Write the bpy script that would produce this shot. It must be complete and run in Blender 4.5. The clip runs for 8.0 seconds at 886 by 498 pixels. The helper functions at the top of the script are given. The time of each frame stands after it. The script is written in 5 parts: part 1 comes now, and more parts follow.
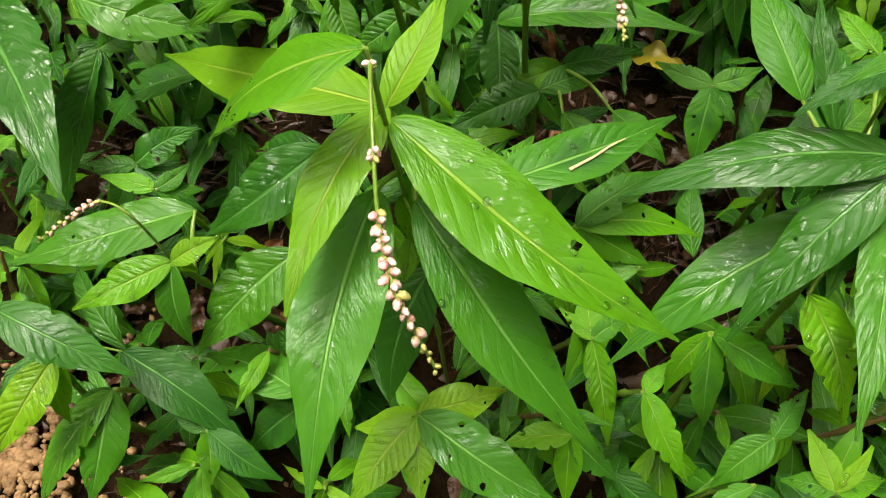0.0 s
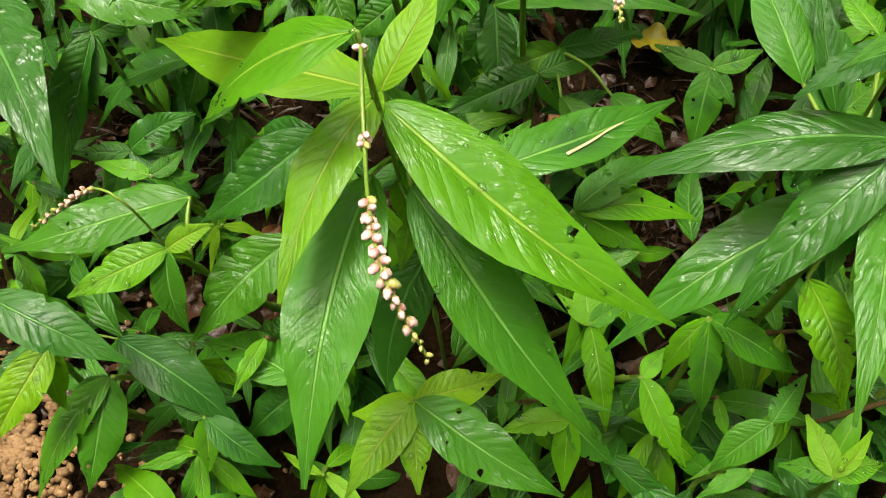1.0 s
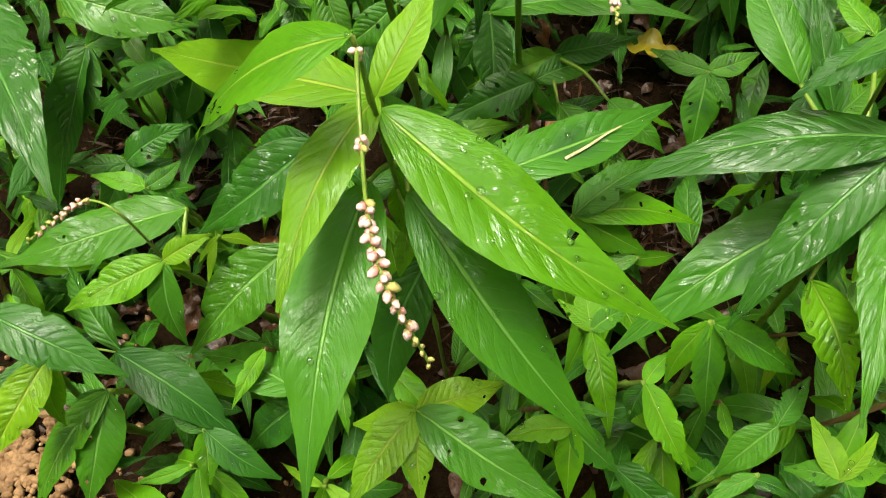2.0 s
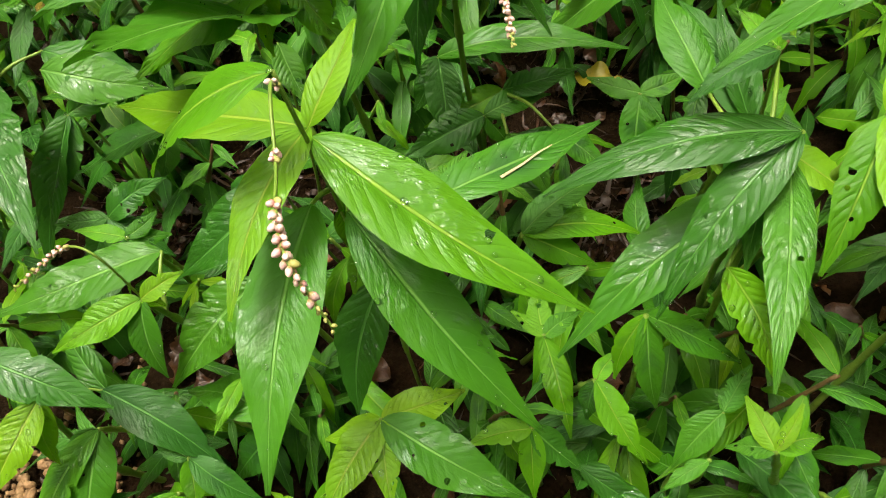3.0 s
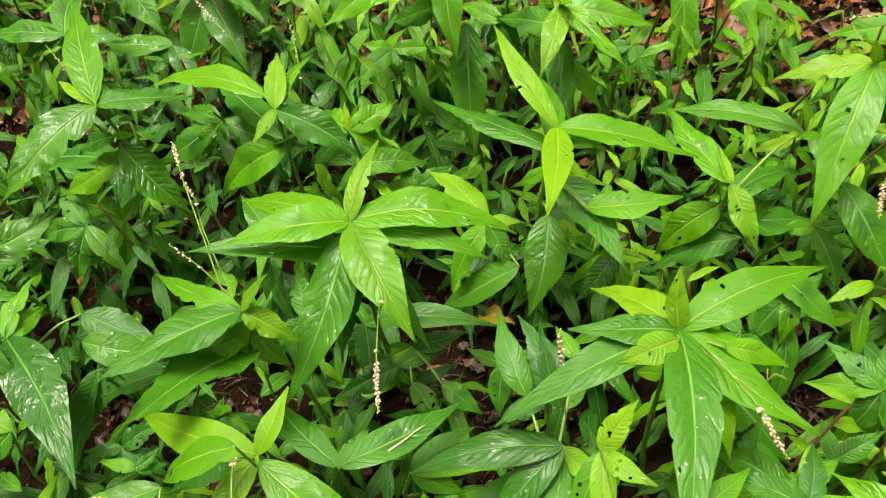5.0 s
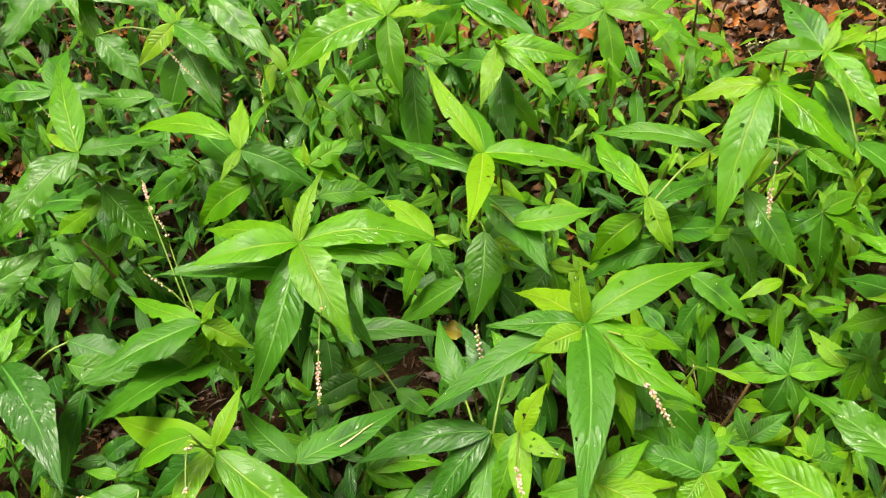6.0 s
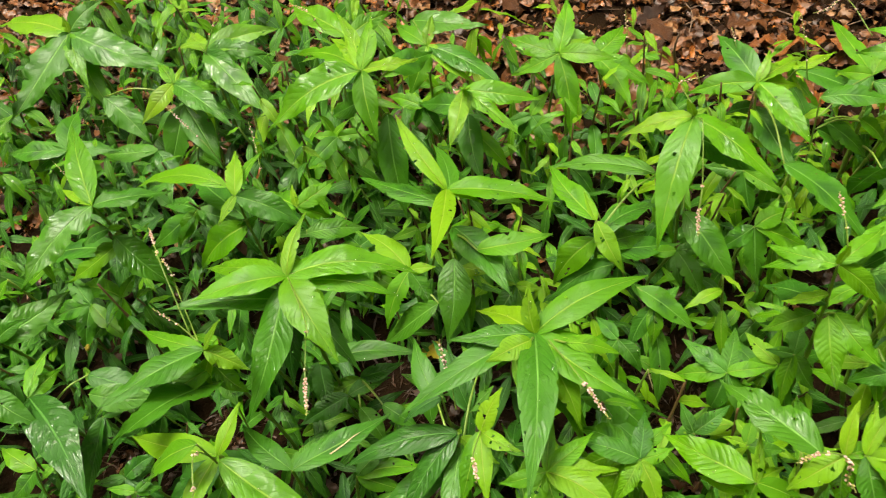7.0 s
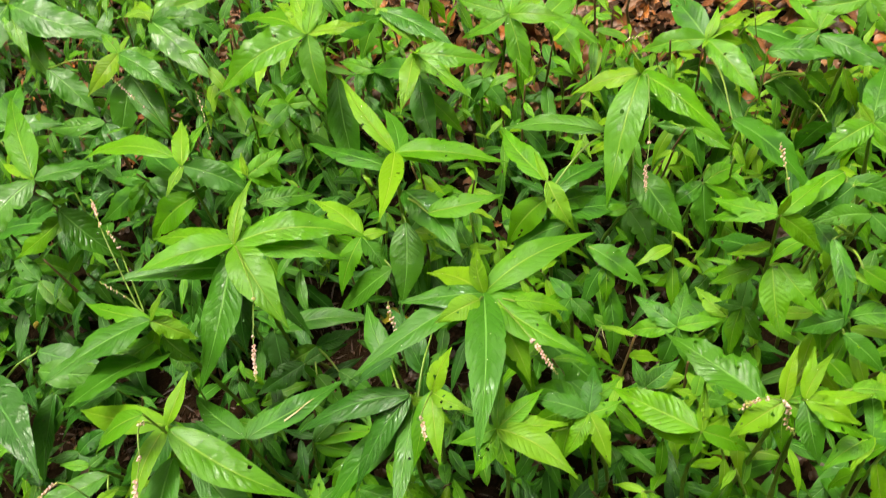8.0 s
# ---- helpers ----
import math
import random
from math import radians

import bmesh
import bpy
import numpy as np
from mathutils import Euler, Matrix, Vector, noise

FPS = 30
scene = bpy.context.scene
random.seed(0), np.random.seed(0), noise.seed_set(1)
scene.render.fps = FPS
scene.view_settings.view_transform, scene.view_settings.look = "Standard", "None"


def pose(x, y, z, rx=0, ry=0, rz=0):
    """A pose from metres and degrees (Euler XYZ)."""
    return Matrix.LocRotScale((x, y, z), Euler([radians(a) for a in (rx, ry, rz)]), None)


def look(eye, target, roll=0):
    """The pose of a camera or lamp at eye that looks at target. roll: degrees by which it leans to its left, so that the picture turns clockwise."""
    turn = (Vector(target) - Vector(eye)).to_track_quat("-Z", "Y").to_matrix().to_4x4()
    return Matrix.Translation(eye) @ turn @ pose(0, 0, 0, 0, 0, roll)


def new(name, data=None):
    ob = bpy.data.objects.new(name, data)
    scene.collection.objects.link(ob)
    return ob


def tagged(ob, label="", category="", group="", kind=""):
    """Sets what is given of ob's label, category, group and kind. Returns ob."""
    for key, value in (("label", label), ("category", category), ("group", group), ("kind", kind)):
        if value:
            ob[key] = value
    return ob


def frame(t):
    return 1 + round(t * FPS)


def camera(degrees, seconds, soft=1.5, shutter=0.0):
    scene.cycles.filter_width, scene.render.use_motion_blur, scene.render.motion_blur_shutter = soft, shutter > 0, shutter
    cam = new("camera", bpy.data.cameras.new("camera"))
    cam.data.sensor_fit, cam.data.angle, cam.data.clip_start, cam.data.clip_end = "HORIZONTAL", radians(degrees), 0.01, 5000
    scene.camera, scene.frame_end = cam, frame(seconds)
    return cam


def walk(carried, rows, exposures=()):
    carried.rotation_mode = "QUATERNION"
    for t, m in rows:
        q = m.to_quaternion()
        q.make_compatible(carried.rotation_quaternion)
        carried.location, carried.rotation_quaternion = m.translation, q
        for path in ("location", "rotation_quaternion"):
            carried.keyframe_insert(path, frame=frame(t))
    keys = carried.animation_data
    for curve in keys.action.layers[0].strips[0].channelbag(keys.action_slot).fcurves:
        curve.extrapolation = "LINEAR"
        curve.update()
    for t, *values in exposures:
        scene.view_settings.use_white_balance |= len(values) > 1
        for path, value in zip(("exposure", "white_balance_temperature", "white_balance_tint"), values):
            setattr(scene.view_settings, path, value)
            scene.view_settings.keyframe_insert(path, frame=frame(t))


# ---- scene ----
# A low patch of wet knotweed on bare, leaf-strewn soil; z = 0 is the ground.
cam = camera(60.0, 8.0, soft=1.05, shutter=0.3)
PATH = [
    (0, (-0.1933, -0.2373, 0.3767), (-0.2110, -0.0003, -0.0632), -8.72),
    (0.5, (-0.1927, -0.2385, 0.3776), (-0.2103, -0.0058, -0.0646), -8.73),
    (1, (-0.1918, -0.2361, 0.3751), (-0.2110, -0.0079, -0.0694), -9.44),
    (2.3, (-0.1923, -0.2368, 0.3729), (-0.2074, 0.0048, -0.0646), -10.25),
    (2.5, (-0.1824, -0.2431, 0.3773), (-0.1995, 0.0090, -0.0542), -11.79),
    (3, (-0.1728, -0.2617, 0.3839), (-0.1901, 0.0044, -0.0391), -13.73),
    (3.5, (-0.1574, -0.2705, 0.4173), (-0.1854, -0.0016, -0.0033), -14.83),
    (4, (-0.1386, -0.2488, 0.4885), (-0.1625, 0.0167, 0.0655), -14.33),
    (4.5, (-0.1231, -0.2462, 0.5384), (-0.1205, 0.0379, 0.1270), -9.11),
    (4.7, (-0.1180, -0.2533, 0.5508), (-0.1160, 0.0414, 0.1470), -8.75),
    (5.8, (-0.0767, -0.3222, 0.5888), (-0.0757, 0.0034, 0.2094), -10.81),
    (6, (-0.0681, -0.3273, 0.5936), (-0.0667, 0.0006, 0.2162), -11.52),
    (6.5, (-0.0507, -0.3593, 0.6220), (-0.0518, -0.0204, 0.2544), -13.55),
    (7, (-0.0406, -0.3797, 0.6398), (-0.0406, -0.0368, 0.2759), -14.41),
    (7.5, (-0.0154, -0.3906, 0.6437), (-0.0065, -0.0489, 0.2789), -15.62),
    (7.7, (-0.0152, -0.3890, 0.6382), (-0.0038, -0.0532, 0.2679), -15.13),
    (7.9, (-0.0213, -0.3871, 0.6326), (-0.0078, -0.0559, 0.2583), -14.42),
    (8, (-0.0268, -0.3865, 0.6299), (-0.0137, -0.0599, 0.2516), -14.34),
]
walk(cam, [(t, look(eye, target, roll)) for t, eye, target, roll in PATH], [(0, 1.38, 7200, 2), (3, 1.46, 7250, 2), (6, 1.52, 7500, 2), (7, 1.38, 7500, 2), (8, 1.42, 7300, 2)])

# ---- light: overcast sky with a broad, weak sun ----
world = bpy.data.worlds.new("overcast_sky")
scene.world = world
world.use_nodes = True
wn = world.node_tree
sky = wn.nodes.new("ShaderNodeTexSky")
sky.sky_type = "NISHITA"
sky.sun_disc = False
sky.sun_elevation = radians(81)
sky.sun_rotation = radians(-54)
sky.air_density = 0.4
sky.dust_density = 8.0
wn.links.new(sky.outputs["Color"], wn.nodes["Background"].inputs["Color"])
wn.nodes["Background"].inputs["Strength"].default_value = 0.145
sun_data = bpy.data.lights.new("sun", "SUN")
sun_data.energy = 1.0
sun_data.angle = radians(11)
sun_data.color = (0.84, 0.93, 1.0)
sun = new("sun", sun_data)
sun.matrix_world = look((-0.35, 0.25, 2.8), (0, 0, 0))

# ---- materials ----


def node_kit(name):
    """A fresh node material: its tree, a maker of nodes and its shader."""
    mat = bpy.data.materials.new(name)
    mat.use_nodes = True
    tree = mat.node_tree
    shader = tree.nodes["Principled BSDF"]

    def make(kind, *links, operation="", data_type="", blend_type=""):
        node = tree.nodes.new(kind)
        if operation:
            node.operation = operation
        if data_type:
            node.data_type = data_type
        if blend_type:
            node.blend_type = blend_type
        for slot, value in enumerate(links):
            if value is None:
                continue
            if isinstance(value, bpy.types.NodeSocket):
                tree.links.new(value, node.inputs[slot])
            else:
                node.inputs[slot].default_value = value
        return node

    def math_node(op, a, b=0.0, c=0.0):
        return make("ShaderNodeMath", a, b, c, operation=op).outputs[0]

    def mix(fac, a, b, blend="MIX"):
        node = make("ShaderNodeMix", data_type="RGBA", blend_type=blend)
        for slot, value in ((0, fac), (6, a), (7, b)):
            if isinstance(value, bpy.types.NodeSocket):
                tree.links.new(value, node.inputs[slot])
            else:
                node.inputs[slot].default_value = value if slot == 0 else (*value, 1)
        return node.outputs[2]

    def remap(value, a, b, c=0.0, d=1.0, smooth=False):
        node = make("ShaderNodeMapRange", value, a, b, c, d)
        if smooth:
            node.interpolation_type = "SMOOTHSTEP"
        return node.outputs[0]

    return mat, tree, shader, make, math_node, mix, remap


def leaf_material(name, dark, light, rib, gloss=0.3, through_light=0.25, blotch=0.0):
    """Wet knotweed blade: pale midrib, arched side veins sunk between swollen fields, mottling, water film, dark chevron on some."""
    mat, tree, shader, make, mm, mix, remap = node_kit(name)
    uv = make("ShaderNodeUVMap").outputs[0]
    sep = make("ShaderNodeSeparateXYZ", uv)
    u, v = sep.outputs[0], sep.outputs[1]
    geometry = make("ShaderNodeNewGeometry")
    place = geometry.outputs["Position"]
    info = make("ShaderNodeObjectInfo")
    rnd = mm("FRACT", mm("ADD", info.outputs["Random"], geometry.outputs["Random Per Island"]))
    a = mm("MULTIPLY", mm("ABSOLUTE", mm("SUBTRACT", u, 0.5)), 2.0)
    wob = make("ShaderNodeTexNoise", place, None, 55.0, 2.0)
    wobble = mm("ADD", mm("MULTIPLY", mm("SUBTRACT", wob.outputs[0], 0.5), 0.9), mm("MULTIPLY", rnd, 5.0))
    wobble = mm("ADD", wobble, mm("MULTIPLY", mm("GREATER_THAN", u, 0.5), 0.43))
    calm = make("ShaderNodeTexNoise", place, None, 34.0, 2.0)
    # side veins sweep towards the tip, alternating on the two halves
    phase = mm("ADD", mm("SUBTRACT", mm("MULTIPLY", v, 12.5), mm("MULTIPLY", mm("POWER", a, 1.35), 2.0)), wobble)
    saw = mm("ABSOLUTE", mm("SINE", mm("MULTIPLY", phase, math.pi)))
    lift = mm("MULTIPLY", remap(a, 0.0, 0.25), remap(a, 1.0, 0.75))
    field = mm("MULTIPLY", mm("MULTIPLY", mm("POWER", saw, 0.75), lift), remap(calm.outputs[0], 0.36, 0.56, 0.15, 1.0))
    pucker = make("ShaderNodeTexNoise", make("ShaderNodeCombineXYZ", mm("MULTIPLY", phase, 1.1), mm("MULTIPLY", a, 2.2), mm("MULTIPLY", rnd, 40.0)).outputs[0], None, 1.6, 3.0)
    vein = mm("MULTIPLY", remap(saw, 0.16, 0.0), remap(a, 1.0, 0.5))
    rib_mask = remap(mm("MULTIPLY", a, remap(v, 0.0, 1.0, 0.7, 1.6)), 0.075, 0.025, smooth=True)
    blot = make("ShaderNodeTexNoise", place, None, 30.0, 4.0)
    fine = make("ShaderNodeTexNoise", place, None, 420.0, 3.0)
    base = mix(remap(blot.outputs[0], 0.3, 0.72), dark, light)
    tint = mix(rnd, [c * 0.66 for c in light], [min(1, c * 1.22) for c in light])
    base = mix(0.45, base, tint)
    hue = mm("FRACT", mm("MULTIPLY", rnd, 11.7))
    base = mix(remap(hue, 0.65, 1.0, 0.0, 0.4), base, [light[0] * 1.5, light[1] * 1.1, light[2]])
    base = mix(remap(hue, 0.35, 0.0, 0.0, 0.35), base, [dark[0] * 0.85, dark[1] * 0.85, dark[2] * 2.5])
    base = mix(mm("MULTIPLY", remap(mm("MULTIPLY", a, blot.outputs[0]), 0.2, 0.5), 0.25), base, [light[0] * 1.12, light[1] * 1.08, light[2]])
    base = mix(mm("MULTIPLY", remap(fine.outputs[0], 0.45, 0.75), 0.16), base, [c * 0.55 for c in dark])
    base = mix(mm("MULTIPLY", vein, 0.1), base, [c * 1.1 for c in rib])
    spots = make("ShaderNodeTexNoise", place, None, 260.0, 1.0)
    base = mix(mm("MULTIPLY", mm("MULTIPLY", remap(spots.outputs[0], 0.74, 0.78), remap(rnd, 0.5, 0.9)), 0.6), base, (0.10, 0.085, 0.02))
    if blotch:
        chev = mm("SUBTRACT", v, mm("MULTIPLY", a, 0.16))
        patch = mm("MULTIPLY", remap(mm("ABSOLUTE", mm("SUBTRACT", chev, 0.36)), 0.13, 0.03, smooth=True), remap(a, 0.85, 0.4))
        base = mix(mm("MULTIPLY", mm("MULTIPLY", patch, remap(rnd, 0.55, 0.7)), blotch), base, (0.012, 0.05, 0.018))
    base = mix(mm("MULTIPLY", rib_mask, 0.85), base, rib)
    tree.links.new(base, shader.inputs["Base Color"])
    wet = make("ShaderNodeTexNoise", place, None, 75.0, 3.0)
    sheet = make("ShaderNodeTexNoise", place, None, 230.0, 2.0)
    beads = make("ShaderNodeTexNoise", place, None, 800.0, 2.0)
    damp = make("ShaderNodeSeparateColor", info.outputs["Color"]).outputs[0]
    film = mm("MULTIPLY", mm("MULTIPLY", remap(mm("ADD", wet.outputs[0], mm("MULTIPLY", mm("SUBTRACT", sheet.outputs[0], 0.5), 0.35)), 0.48, 0.54, 0.04, 1.0, smooth=True), damp), remap(mm("FRACT", mm("MULTIPLY", rnd, 3.7)), 0.1, 0.6, 0.35, 1.0))
    rough = remap(wet.outputs[0], 0.36, 0.64, gloss + 0.2, gloss + 0.04)
    tree.links.new(rough, shader.inputs["Roughness"])
    shader.inputs["IOR"].default_value = 1.34
    tree.links.new(film, shader.inputs["Coat Weight"])
    shader.inputs["Coat Roughness"].default_value = 0.035
    shader.inputs["Coat IOR"].default_value = 1.75
    height = mm("ADD", mm("MULTIPLY", mm("MULTIPLY", field, info.outputs["Alpha"]), remap(mm("FRACT", mm("MULTIPLY", rnd, 7.3)), 0.0, 1.0, 0.32, 0.6)), mm("MULTIPLY", rib_mask, -0.45))
    height = mm("ADD", height, mm("MULTIPLY", fine.outputs[0], 0.12))
    height = mm("ADD", height, mm("MULTIPLY", wob.outputs[0], 1.3))
    height = mm("ADD", height, mm("MULTIPLY", pucker.outputs[0], 0.42))
    bump = make("ShaderNodeBump")
    bump.inputs["Strength"].default_value = 0.9
    bump.inputs["Distance"].default_value = 0.001
    tree.links.new(height, bump.inputs["Height"])
    tree.links.new(bump.outputs[0], shader.inputs["Normal"])
    ripple = make("ShaderNodeBump")
    ripple.inputs["Strength"].default_value = 1.0
    ripple.inputs["Distance"].default_value = 0.0019
    tree.links.new(mm("ADD", mm("MULTIPLY", height, 1.3), mm("ADD", mm("ADD", mm("MULTIPLY", sheet.outputs[0], 0.5), mm("MULTIPLY", beads.outputs[0], 0.12)), mm("MULTIPLY", pucker.outputs[0], 0.7))), ripple.inputs["Height"])
    tree.links.new(ripple.outputs[0], shader.inputs["Coat Normal"])
    glow = make("ShaderNodeBsdfTranslucent")
    tree.links.new(mix(0.5, base, [min(1, c * 1.6) for c in light]), glow.inputs["Color"])
    blend = make("ShaderNodeMixShader", through_light, shader.outputs[0], glow.outputs[0])
    tree.links.new(blend.outputs[0], tree.nodes["Material Output"].inputs["Surface"])
    return mat


def plain_material(name, one, two, scale, rough=0.6, bump_height=0.0, detail=4.0, shine=0.5):
    """Two tones mixed by noise at two scales, a shift from piece to piece, fine relief."""
    mat, tree, shader, make, mm, mix, remap = node_kit(name)
    geo = make("ShaderNodeTexCoord").outputs["Object"]
    big = make("ShaderNodeTexNoise", geo, None, scale, detail)
    small = make("ShaderNodeTexNoise", geo, None, scale * 9, 4.0)
    rnd = make("ShaderNodeObjectInfo").outputs["Random"]
    island = make("ShaderNodeNewGeometry").outputs["Random Per Island"]
    vary = mm("FRACT", mm("ADD", rnd, island))
    fac = mm("ADD", mm("MULTIPLY", remap(big.outputs[0], 0.3, 0.7), 0.5), mm("MULTIPLY", vary, 0.5))
    base = mix(fac, one, two)
    base = mix(mm("MULTIPLY", remap(small.outputs[0], 0.5, 0.75), 0.45), base, [c * 0.5 for c in one])
    tree.links.new(base, shader.inputs["Base Color"])
    tree.links.new(remap(small.outputs[0], 0.3, 0.7, rough - 0.12, rough + 0.12), shader.inputs["Roughness"])
    shader.inputs["Specular IOR Level"].default_value = shine
    if bump_height:
        bump = make("ShaderNodeBump")
        bump.inputs["Distance"].default_value = bump_height
        tree.links.new(mm("ADD", big.outputs[0], mm("MULTIPLY", small.outputs[0], 0.4)), bump.inputs["Height"])
        tree.links.new(bump.outputs[0], shader.inputs["Normal"])
    return mat


def bud_material(name):
    """Closed bud: olive husk at the base, pink sides, near-white tip."""
    mat, tree, shader, make, mm, mix, remap = node_kit(name)
    up = make("ShaderNodeSeparateXYZ", make("ShaderNodeTexCoord").outputs["Object"]).outputs[2]
    rnd = make("ShaderNodeObjectInfo").outputs["Random"]
    grain = make("ShaderNodeTexNoise", make("ShaderNodeTexCoord").outputs["Object"], None, 2.5, 3.0)
    edge = mm("ADD", up, mm("MULTIPLY", mm("SUBTRACT", grain.outputs[0], 0.5), 1.3))
    pink = mix(rnd, (0.62, 0.26, 0.24), (0.8, 0.5, 0.44))
    base = mix(remap(edge, 0.45, 1.0, smooth=True), (0.26, 0.2, 0.05), pink)
    base = mix(mm("MULTIPLY", remap(edge, 1.1, 1.9, smooth=True), 0.6), base, (0.86, 0.7, 0.64))
    tree.links.new(base, shader.inputs["Base Color"])
    shader.inputs["Roughness"].default_value = 0.38
    return mat


LEAF = {
    "young": leaf_material("young_leaf", (0.12, 0.31, 0.007), (0.185, 0.4, 0.012), (0.34, 0.48, 0.06), 0.36, 0.32),
    "fresh": leaf_material("fresh_leaf", (0.06, 0.23, 0.005), (0.105, 0.315, 0.007), (0.26, 0.45, 0.05), 0.36, 0.28, 0.25),
    "mature": leaf_material("mature_leaf", (0.031, 0.15, 0.007), (0.059, 0.215, 0.011), (0.17, 0.39, 0.07), 0.36, 0.24, 0.5),
    "old": leaf_material("old_leaf", (0.017, 0.092, 0.006), (0.031, 0.134, 0.009), (0.1, 0.28, 0.05), 0.34, 0.18, 0.4),
}
STEM = plain_material("stem_skin", (0.14, 0.24, 0.03), (0.2, 0.3, 0.04), 60, 0.4, 0.0004)
OLD_STEM = plain_material("old_stem_skin", (0.07, 0.035, 0.015), (0.17, 0.10, 0.035), 50, 0.5, 0.0006)
BUD = bud_material("bud_skin")
GREEN_BUD = plain_material("green_bud_skin", (0.34, 0.34, 0.07), (0.5, 0.45, 0.16), 300, 0.45)
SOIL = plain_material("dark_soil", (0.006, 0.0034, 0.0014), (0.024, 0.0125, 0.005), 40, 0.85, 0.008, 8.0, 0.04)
LITTER = plain_material("dead_leaf_skin", (0.055, 0.018, 0.005), (0.23, 0.085, 0.024), 45, 0.4, 0.0025, 6.0)
TAN = plain_material("tan_leaf_skin", (0.17, 0.075, 0.024), (0.31, 0.15, 0.055), 45, 0.45, 0.0025, 6.0)
# rotted leaves in the open, also painted shade on litter under the plants
ROT_SHADE = plain_material("rotted_shaded_leaf_skin", (0.012, 0.0045, 0.0015), (0.075, 0.026, 0.008), 60, 0.4, 0.002)
RUST = plain_material("rust_leaf_skin", (0.2, 0.055, 0.008), (0.33, 0.11, 0.018), 45, 0.36, 0.002)
TWIG = plain_material("twig_bark", (0.06, 0.035, 0.02), (0.22, 0.14, 0.09), 60, 0.7, 0.001)
STRAW = plain_material("straw_skin", (0.46, 0.36, 0.18), (0.62, 0.52, 0.3), 80, 0.55, 0.0004)
SKY_SCREEN = plain_material("sky_screen_skin", (0.01, 0.03, 0.006), (0.035, 0.075, 0.012), 0.9, 0.8)
GRIT = plain_material("sandy_grit", (0.15, 0.075, 0.028), (0.34, 0.20, 0.09), 60, 0.7, 0.002)
YELLOW = plain_material("yellow_leaf_skin", (0.30, 0.24, 0.012), (0.42, 0.32, 0.02), 40, 0.45, 0.001)

# ---- shapes ----


def mesh_from(name, bm, material, smooth=True):
    data = bpy.data.meshes.new(name)
    bm.to_mesh(data)
    bm.free()
    data.materials.append(material)
    if smooth:
        data.shade_smooth()
    return data


def part(name, data, parent, m, label=""):
    ob = new(name, data)
    ob.parent = parent
    ob.matrix_basis = m
    return tagged(ob, label)


def blade(length, width, arch=0.08, fold=0.16, curl=0.25, wave=0.02, seed=0, rows=22, cols=8, bites=(), wide_at=0.72, holes=()):
    """A lance-shaped leaf blade from the origin along +x, with its face up: sagging midrib, folded halves, wavy and nibbled edges."""
    bm = bmesh.new()
    uv = bm.loops.layers.uv.new("UVMap")
    rng = random.Random(seed)
    ph, ph2 = rng.uniform(0, 6.28), rng.uniform(0, 6.28)
    side_bend = rng.uniform(-0.06, 0.06)
    twist = rng.uniform(-0.3, 0.3)
    grid = []
    for i in range(rows + 1):
        v = i / rows
        s = max(math.sin(math.pi * v**wide_at), 0.0)
        half = 0.5 * width * (s ** (1.35 if v > 0.5 else 0.95)) * (1 - 0.1 * v) + 0.0006
        line = []
        for j in range(cols + 1):
            e = j / cols * 2 - 1
            a = abs(e)
            nib = 1.0
            for where, side, deep, span in bites:
                if side * e > 0.5:
                    nib = min(nib, 1 - deep * max(0.0, 1 - abs(v - where) / span))
            y = e * half * nib
            z = arch * length * 4 * v * (1 - v) * (1 - 0.35 * v)
            z += fold * abs(y) - curl * y * y / max(width, 1e-4)
            z += wave * width * a * a * math.sin(6.28 * 2.3 * v + (ph if e > 0 else ph2))
            z += 0.3 * wave * width * a**3 * math.sin(6.28 * 8.5 * v + (ph2 if e > 0 else ph))
            turn = twist * math.sin(math.pi * v) * (1.3 * v - 0.25)
            mid = arch * length * 4 * v * (1 - v) * (1 - 0.35 * v)
            y, z = y * math.cos(turn) - (z - mid) * math.sin(turn), mid + y * math.sin(turn) + (z - mid) * math.cos(turn)
            y += side_bend * length * math.sin(math.pi * v)
            x = v * length
            for hv, he, hr in holes:
                px, py = x - hv * length, (e - he) * width * 0.45
                far = math.hypot(px, py)
                if 1e-6 < far < hr * 1.5:
                    x += px / far * (hr - far)
                    y += py / far * (hr - far)
            line.append(bm.verts.new((x, y, z)))
        grid.append(line)
    for i in range(rows):
        for j in range(cols):
            v, e = (i + 0.5) / rows, (j + 0.5) / cols * 2 - 1
            if any(math.hypot((v - hv) * length, (e - he) * width * 0.45) < hr for hv, he, hr in holes):
                continue
            face = bm.faces.new((grid[i][j], grid[i + 1][j], grid[i + 1][j + 1], grid[i][j + 1]))
            for loop, (di, dj) in zip(face.loops, ((0, 0), (1, 0), (1, 1), (0, 1))):
                loop[uv].uv = ((j + dj) / cols, (i + di) / rows)
    return bm


def tube(bm, points, radii, sides=6):
    """A closed tapering tube along points, added to bm."""
    rings = []
    for k, p in enumerate(points):
        p = Vector(p)
        ahead = Vector(points[min(k + 1, len(points) - 1)]) - Vector(points[max(k - 1, 0)])
        q = ahead.to_track_quat("Z", "Y")
        rings.append([bm.verts.new(p + q @ Vector((radii[k] * math.cos(6.2832 * n / sides), radii[k] * math.sin(6.2832 * n / sides), 0))) for n in range(sides)])
    for one, two in zip(rings, rings[1:]):
        for n in range(sides):
            bm.faces.new((one[n], one[(n + 1) % sides], two[(n + 1) % sides], two[n]))
    bm.faces.new(rings[0][::-1])
    bm.faces.new(rings[-1])
    return bm


def aim(base, azimuth, dip, roll):
